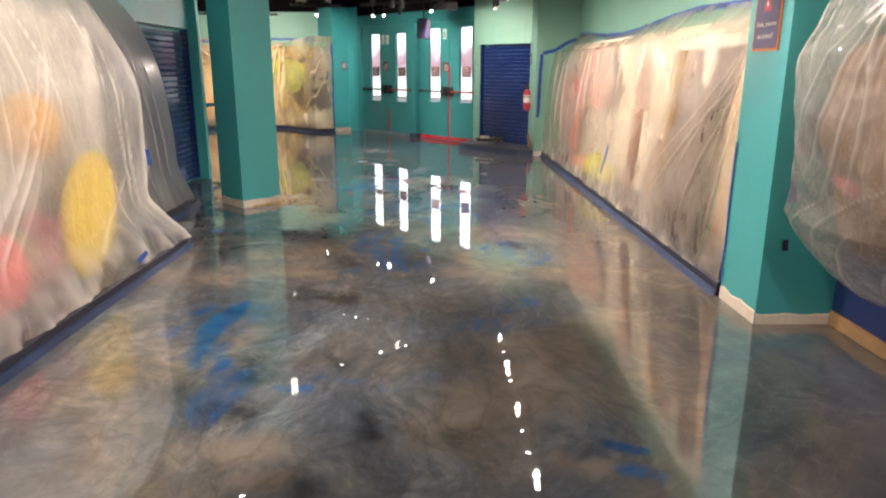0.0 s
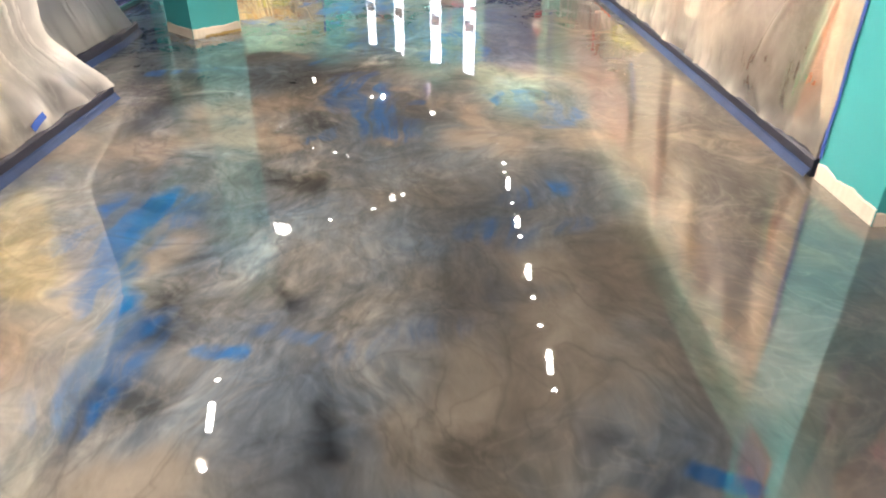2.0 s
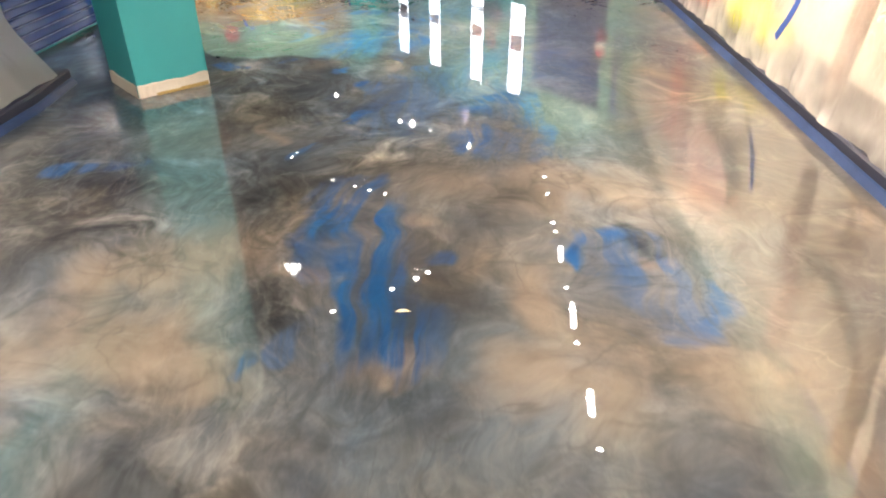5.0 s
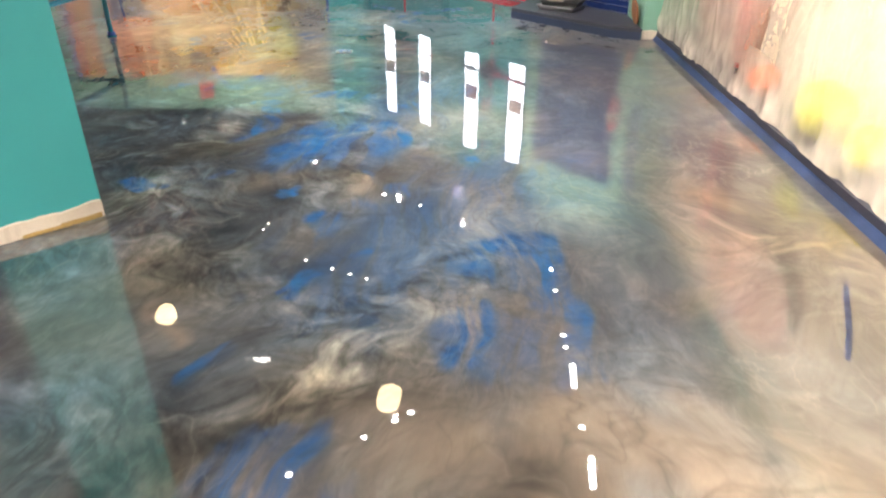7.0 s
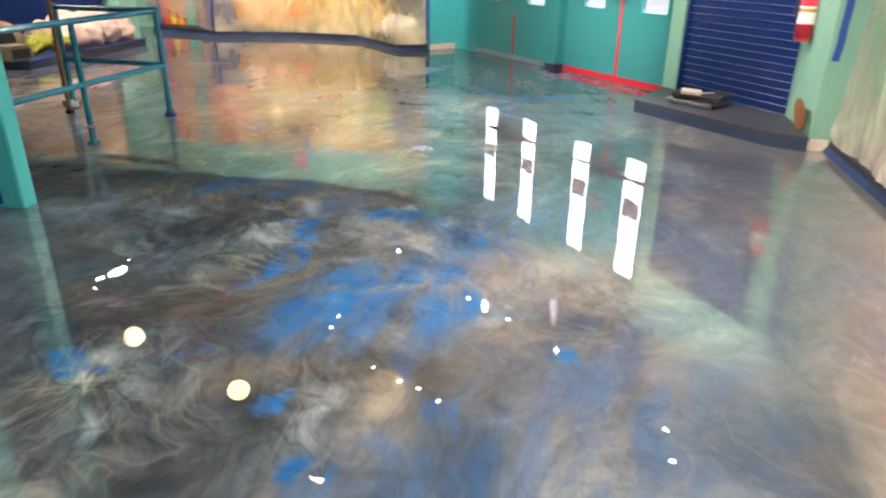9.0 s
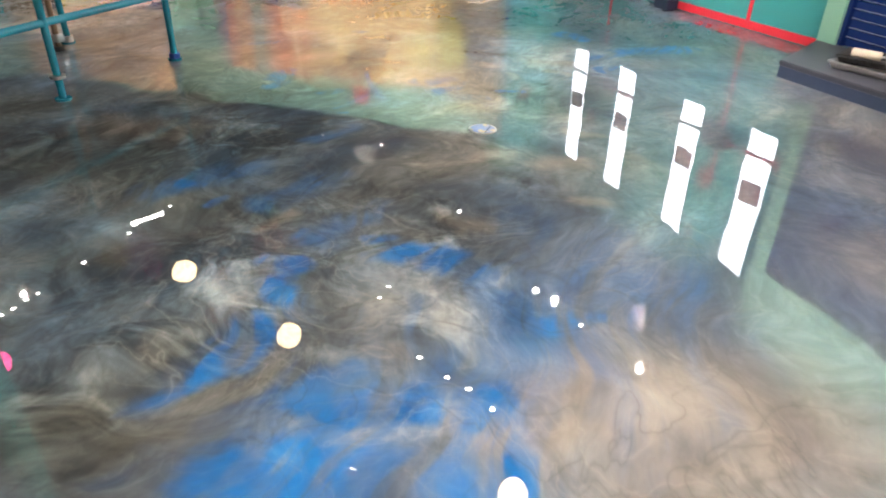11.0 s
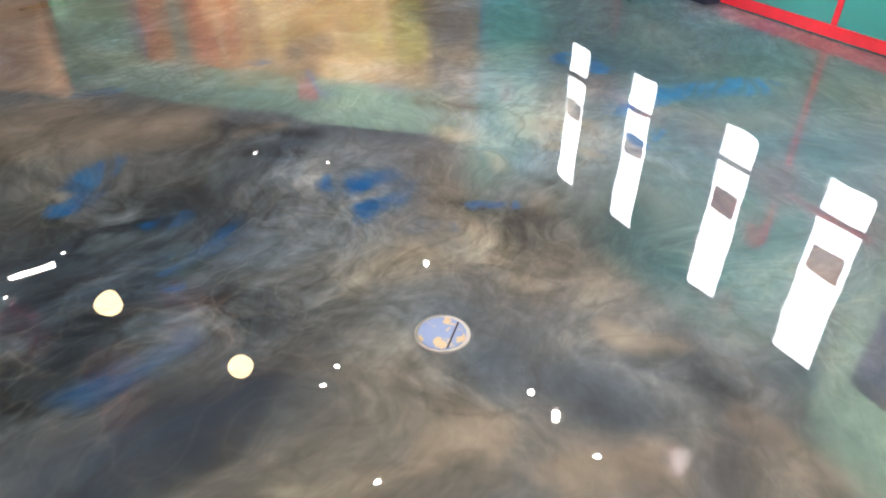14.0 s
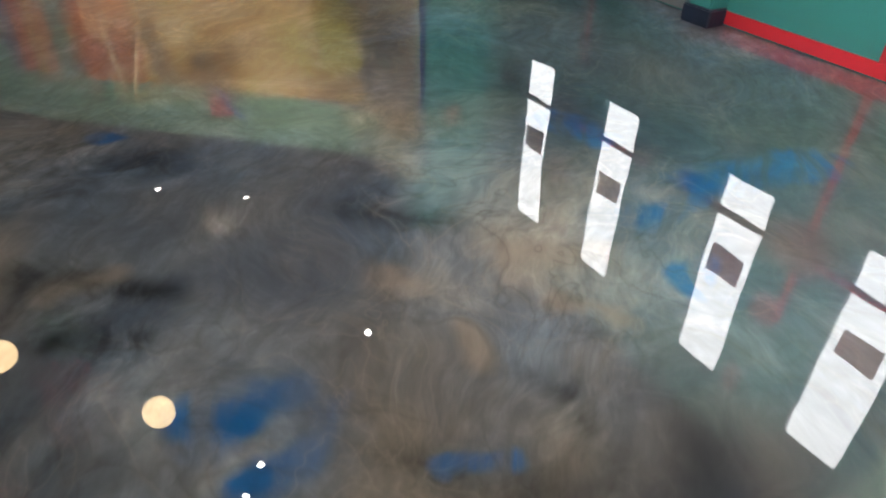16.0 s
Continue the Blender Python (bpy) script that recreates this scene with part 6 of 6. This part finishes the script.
# ---- fire extinguisher on the pier ----
fx = thing("fire_extinguisher", (1.575, 11.30, 0.70), "red fire extinguisher hung on the pier", "fire extinguisher")
bm = bmesh.new()
rod(bm, (0, 0, 0.02), (0, 0, 0.28), 0.058, 20)
rod(bm, (0, 0, 0.28), (0, 0, 0.33), 0.058, 20, 0.024)
rod(bm, (0, 0, 0.0), (0, 0, 0.02), 0.050, 20, 0.058)
cyl = smooth(part("cylinder", bm, RED, fx))
part("label", rod(bmesh.new(), (0, 0, 0.12), (0, 0, 0.24), 0.0592, 20), WHITE, cyl, "white label band")
part("label_band", rod(bmesh.new(), (0, 0, 0.20), (0, 0, 0.225), 0.0600, 20), OCHRE, cyl, "yellow label band")
bm = boxm(-0.02, 0.02, -0.018, 0.018, 0.33, 0.37, 0.004)
add_box(bm, -0.09, 0.03, -0.009, 0.009, 0.372, 0.382)
add_box(bm, -0.08, 0.03, -0.009, 0.009, 0.395, 0.405)
valve = part("valve", bm, DARK_METAL, fx, "black valve and levers")
bm = bmesh.new()
for i in range(8):
    a0, a1 = i / 8 * math.pi, (i + 1) / 8 * math.pi
    rod(bm, (-0.02 - 0.055 * math.sin(a0), 0.03, 0.35 - 0.25 * i / 8), (-0.02 - 0.055 * math.sin(a1), 0.03, 0.35 - 0.25 * (i + 1) / 8), 0.009, 8)
part("hose", bm, DARK_METAL, valve, "black hose")
part("bracket", boxm(0.05, 0.07, -0.03, 0.03, 0.1, 0.34), STEEL, fx)

# plate and small switch by the pier
sp = part("wall_plate", boxm(1.632, 1.642, 11.34, 11.40, 1.42, 1.60, 0.002), MAROON)
tagged(sp, "small maroon notice above the extinguisher", "notice")

# wooden disc that leans on the pier
wd = thing("wooden_disc", (1.59, 11.02, 0.105), "round bare wooden disc leaning against the pier", "wooden disc")
bm = rod(bmesh.new(), (0, 0, -0.009), (0, 0, 0.009), 0.115, 32)
bmesh.ops.bevel(bm, geom=[e for e in bm.edges if abs(e.verts[0].co.z - e.verts[1].co.z) < 1e-4], offset=0.003, segments=1, affect="EDGES")
part("disc", placed(bm, pose(0, 0, 0.113, 0, 80, 0)), paint("stained_wood", (0.30, 0.12, 0.05), 0.5, 0.3, 18), wd)

# ---- paint trays on the platform ----
def tray(name, at, turn, mat, w, d, h, label):
    t = thing(name, at, label, "paint tray")
    bm = bmesh.new()
    lo = [(-w / 2 + 0.02, -d / 2 + 0.02), (w / 2 - 0.02, -d / 2 + 0.02), (w / 2 - 0.02, d / 2 - 0.02), (-w / 2 + 0.02, d / 2 - 0.02)]
    hi = [(-w / 2, -d / 2), (w / 2, -d / 2), (w / 2, d / 2), (-w / 2, d / 2)]
    R = pose(0, 0, 0, 0, 0, turn)
    vo = [bm.verts.new(R @ Vector((x, y, 0.0))) for x, y in lo] + [bm.verts.new(R @ Vector((x, y, h))) for x, y in hi]
    vi = [bm.verts.new(R @ Vector((x * 0.96, y * 0.96, 0.006))) for x, y in lo] + [bm.verts.new(R @ Vector((x * 0.94, y * 0.94, h))) for x, y in hi]
    for i in range(4):
        j = (i + 1) % 4
        bm.faces.new((vo[i], vo[j], vo[4 + j], vo[4 + i]))
        bm.faces.new((vi[j], vi[i], vi[4 + i], vi[4 + j]))
        bm.faces.new((vo[4 + i], vo[4 + j], vi[4 + j], vi[4 + i]))
    bm.faces.new(vo[:4][::-1])
    bm.faces.new(vi[:4])
    part("shell", bm, mat, t)
    bm = bmesh.new()
    for i in range(4):
        j = (i + 1) % 4
        rod(bm, R @ Vector((*hi[i], h)), R @ Vector((*hi[j], h)), 0.007, 8)
    part("rim", bm, mat if mat is DARK_METAL else STEEL, t)
    return t


tray("paint_tray", (1.0, 11.78, 0.105), -38, STEEL, 0.42, 0.28, 0.04, "steel paint tray on the low platform")
tray("paint_tray", (1.01, 11.79, 0.146), -25, DARK_METAL, 0.40, 0.25, 0.045, "black paint tray stacked on a steel one")
rl = thing("paint_roller", (0.95, 11.76, 0.192), "used white paint roller lying in a tray", "paint roller")
smooth(part("sleeve", rod(bmesh.new(), (-0.09, 0.02, 0.02), (0.05, -0.05, 0.02), 0.028, 16), PLASTER, rl, "white nap sleeve"))
part("frame", rod(bmesh.new(), (0.05, -0.05, 0.02), (0.16, -0.06, 0.03), 0.005, 8), STEEL, rl)
part("handle", rod(bmesh.new(), (0.16, -0.06, 0.03), (0.28, -0.10, 0.035), 0.014, 10), DARK_METAL, rl)

# ---- floor clean-out cap ----
cp = thing("floor_drain", (-1.02, 10.215, 0.0), "round metal floor cap covered with blue tape", "floor drain")
part("rim", rod(bmesh.new(), (0, 0, 0.0), (0, 0, 0.004), 0.072, 36), STEEL, cp, "bright metal rim")
cm, cnt, cb = material("cap_tape")
cn = noise_tex(cnt, position(cnt), 26.0, 3)
cnt.links.new(ramp(cnt, cn.outputs[0], ((0.56, (0.20, 0.30, 0.56)), (0.60, (0.55, 0.45, 0.28)))), cb.inputs["Base Color"])
cb.inputs["Roughness"].default_value = 0.4
part("tape_disc", rod(bmesh.new(), (0, 0, 0.004), (0, 0, 0.006), 0.062, 36), cm, cp, "worn blue tape")
part("slit", boxm(0.026, 0.031, -0.052, 0.052, 0.006, 0.0068), TAPE_DARK, cp)

# ---- far left platform with its wrapped figures ----
fp = thing("display_platform", (-7.4, 13.4, 0), "low navy display platform with a dark edge", "platform")
q = fp.matrix_world.inverted()
part("base", placed(prism([(-5.98, 12.33), (-6.03, 14.57), (-9.6, 14.57), (-9.6, 11.98)], 0.0, 0.075), q), STEP, fp)
part("top", placed(prism([(-5.97, 12.32), (-6.02, 14.58), (-9.6, 14.58), (-9.6, 11.97)], 0.075, 0.095, 0.004), q), NAVY_DULL, fp)
PINK = (0.58, 0.42, 0.36)
for i, (x, y, r) in enumerate(((-6.22, 14.35, 0.16), (-6.26, 14.05, 0.19), (-6.24, 13.72, 0.17), (-6.30, 13.42, 0.18), (-6.55, 14.2, 0.24), (-6.6, 13.8, 0.25), (-6.62, 13.4, 0.2))):
    shape("plastic_parcel", lump((x, y, 0.090 + r * 0.8), r, 1.05, 1.15, 0.9, 60 + i, 0.34), PINK, "pale pink parcel wrapped in crumpled plastic", "parcel")


def grass_tuft(at, r, seed):
    """Blades that lean outwards from one root."""
    rnd = random.Random(seed)
    bm = bmesh.new()
    for k in range(60):
        a, l, o = rnd.uniform(0, 2 * math.pi), r * rnd.uniform(1.2, 2.2), rnd.uniform(0.1, 1.0)
        p = Vector((at[0] + 0.3 * r * o * math.cos(a), at[1] + 0.3 * r * o * math.sin(a), at[2]))
        m = p + Vector((0.4 * l * o * math.cos(a), 0.4 * l * o * math.sin(a), 0.6 * l))
        e = p + Vector((0.9 * l * o * math.cos(a), 0.9 * l * o * math.sin(a), (1.0 - 0.35 * o) * l))
        rod(bm, p, m, 0.010, 5, 0.008)
        rod(bm, m, e, 0.008, 5, 0.002)
    return bm


for i, (x, y, r) in enumerate(((-6.25, 13.1, 0.12), (-6.35, 12.9, 0.11), (-6.5, 13.15, 0.13), (-6.28, 12.75, 0.08))):
    shape("grass_tuft", grass_tuft((x, y, 0.095), r, 70 + i), (0.48, 0.50, 0.06), "yellow-green artificial grass tuft", "grass tuft")
bl = thing("floor_blower", (-6.52, 12.52, 0.095), "tan drum floor blower with a flat outlet", "blower")
TANP = paint("tan_plastic", (0.26, 0.21, 0.13), 0.4, 0.1, 40)
smooth(part("drum", rod(bmesh.new(), (-0.16, 0.1, 0.2), (0.16, -0.06, 0.2), 0.2, 28), TANP, bl))
part("intake", rod(bmesh.new(), (0.155, -0.058, 0.2), (0.168, -0.064, 0.2), 0.12, 24), DARK_METAL, bl, "dark round intake")
bm = boxm(0.0, 0.5, -0.16, 0.12, 0.0, 0.16, 0.02)
part("outlet", placed(bm, pose(0, 0, 0, 0, 0, -20)), TANP, bl)
part("outlet_mouth", placed(boxm(0.5, 0.505, -0.12, 0.08, 0.03, 0.13), pose(0, 0, 0, 0, 0, -20)), DARK_METAL, bl, "dark slot")
part("handle", boxm(-0.1, 0.1, -0.02, 0.02, 0.39, 0.43, 0.01), DARK_METAL, bl)
yp = part("yellow_post", rod(bmesh.new(), (-7.4, 12.0, 0.0), (-7.4, 12.0, 1.9), 0.04, 14), paint("lime_paint", (0.45, 0.55, 0.02), 0.4))
tagged(yp, "lime yellow round post", "post")
tp = part("partition", boxm(-6.78, -6.6, 14.9, 15.3, 0.0, 0.95, 0.01), LIT_TEAL)
tagged(tp, "low pale green partition by the display platform", "partition")
sc = part("stage_scenery", boxm(-9.6, -7.0, 15.0, 15.1, 0.76, 1.9), paint("scenery_brown", (0.40, 0.27, 0.15), 0.7, 0.3, 4))
tagged(sc, "brown painted scenery panel behind the display platform", "scenery")
sc = part("stage_scenery", boxm(-9.6, -7.0, 15.0, 15.1, 0.0, 0.757), NAVY_DULL)
tagged(sc, "navy scenery plinth behind the display platform", "scenery")
tp = part("partition", boxm(-9.9, -7.6, 11.2, 11.3, 0.0, 1.6), TEAL)
tagged(tp, "teal partition behind the rail", "partition")

# broom pole that stands in a clamp by the rail
pl = thing("pole", (-4.12, 10.60, 0.0), "long wooden pole standing in a metal clamp by the rail", "pole")
part("shaft", rod(bmesh.new(), (0, 0, 0.03), (0.0, 0.02, 1.55), 0.019, 10), paint("weathered_pole", (0.20, 0.13, 0.08), 0.4, 0.2, 30), pl)
part("clamp", boxm(-0.04, 0.04, -0.03, 0.03, 0.06, 0.11, 0.006), STEEL, pl, "steel clamp")
part("foot", rod(bmesh.new(), (0, 0, 0.0), (0, 0, 0.03), 0.035, 14), DARK_METAL, pl)

# dark loudspeaker and a black projector box among the lamps before the doors
ls = thing("loudspeaker", (-0.11, 11.8, 1.83), "dark hung loudspeaker with a purple grille", "loudspeaker", "hung loudspeakers")
part("cabinet", boxm(-0.11, 0.11, -0.08, 0.08, 0.0, 0.32, 0.012), DARK_METAL, ls)
part("grille", boxm(-0.09, 0.09, -0.088, -0.08, 0.02, 0.30), PURPLE, ls, "dark purple grille")
part("hanger", rod(bmesh.new(), (0, 0, 0.32), (0, 0, ROOM_TOP - 1.83), 0.008, 6), DARK_METAL, ls)
pj = thing("projector", (0.27, 11.8, 2.29), "long black projector box hung among the lamps", "projector")
part("case", boxm(-0.18, 0.18, -0.09, 0.09, 0.0, 0.12, 0.012), DARK_METAL, pj)
part("lens_tube", rod(bmesh.new(), (-0.18, 0, 0.06), (-0.23, 0, 0.06), 0.035, 16), DARK_METAL, pj)
part("hanger", rod(bmesh.new(), (0.05, 0, 0.12), (0.05, 0, ROOM_TOP - 2.29), 0.01, 6), DARK_METAL, pj)

# loudspeakers and paper shapes that hang from the ceiling
for at, s in (((-3.7, 14.48, 2.05), 0.11), ((-2.13, 11.89, 2.42), 0.085)):
    lp = thing("loudspeaker", at, "small grey loudspeaker hung from the ceiling", "loudspeaker", "hung loudspeakers")
    part("cabinet", boxm(-s, s, -s * 0.7, s * 0.7, 0.0, s * 2.1, 0.012), paint("grey_cabinet", (0.4, 0.4, 0.4), 0.5), lp)
    part("grille", boxm(-s * 0.85, s * 0.85, -s * 0.75, -s * 0.7, s * 0.12, s * 1.95), paint("grey_grille", (0.35, 0.35, 0.35), 0.6, 0.2, 150), lp)
    part("hanger", rod(bmesh.new(), (0, 0, s * 2.1), (0, 0, ROOM_TOP - at[2]), 0.006, 6), DARK_METAL, lp)


def hanging_ornament(at, size, mat, nm, seed):
    """A paper dome with curling streamers, on a thread."""
    rnd = random.Random(seed)
    t = thing("hanging_ornament", at, nm + " paper ornament with long streamers on a thread", "ornament", "hanging ornaments")
    bm = bmesh.new()
    bmesh.ops.create_uvsphere(bm, u_segments=16, v_segments=10, radius=size * 0.5)
    bmesh.ops.delete(bm, geom=[v for v in bm.verts if v.co.z < -0.01], context="VERTS")
    bmesh.ops.solidify(bm, geom=bm.faces[:], thickness=0.006)
    smooth(part("dome", bm, mat, t))
    for k in range(7):
        a = 2 * math.pi * (k + rnd.uniform(-0.3, 0.3)) / 7
        ph, r0 = rnd.uniform(0, 6.3), size * 0.36
        bm = bmesh.new()
        pts = [Vector(((r0 + 0.12 * size * math.sin(ph + j * 1.3)) * math.cos(a + 0.25 * math.sin(j + ph)), (r0 + 0.12 * size * math.sin(ph + j * 1.3)) * math.sin(a + 0.25 * math.sin(j + ph)), -0.22 * size * j + 0.02)) for j in range(7)]
        for j, (p, q) in enumerate(zip(pts, pts[1:])):
            rod(bm, p, q, size * (0.17 - 0.016 * j), 7, size * (0.16 - 0.016 * j))
        smooth(part("streamer", bm, mat, t))
    part("thread", rod(bmesh.new(), (0, 0, size * 0.42), (0, 0, ROOM_TOP - at[2]), 0.003, 5), DARK_METAL, t)


for i, (at, size, c, nm) in enumerate((((-5.6, 11.9, 2.75), 0.30, (0.80, 0.52, 0.03), "yellow"), ((-5.7, 12.4, 3.2), 0.36, (0.62, 0.05, 0.30), "pink"), ((-4.3, 12.0, 3.15), 0.44, (0.72, 0.15, 0.13), "dull red"), ((-4.3, 13.0, 3.2), 0.42, (0.78, 0.06, 0.09), "red"), ((-3.95, 12.9, 3.0), 0.32, (0.70, 0.20, 0.06), "orange"), ((-4.6, 13.4, 2.9), 0.34, (0.05, 0.34, 0.10), "green"))):
    hanging_ornament(at, size, paint(nm.replace(" ", "_") + "_paper", c, 0.5, 0.1, 40), nm, 80 + i)
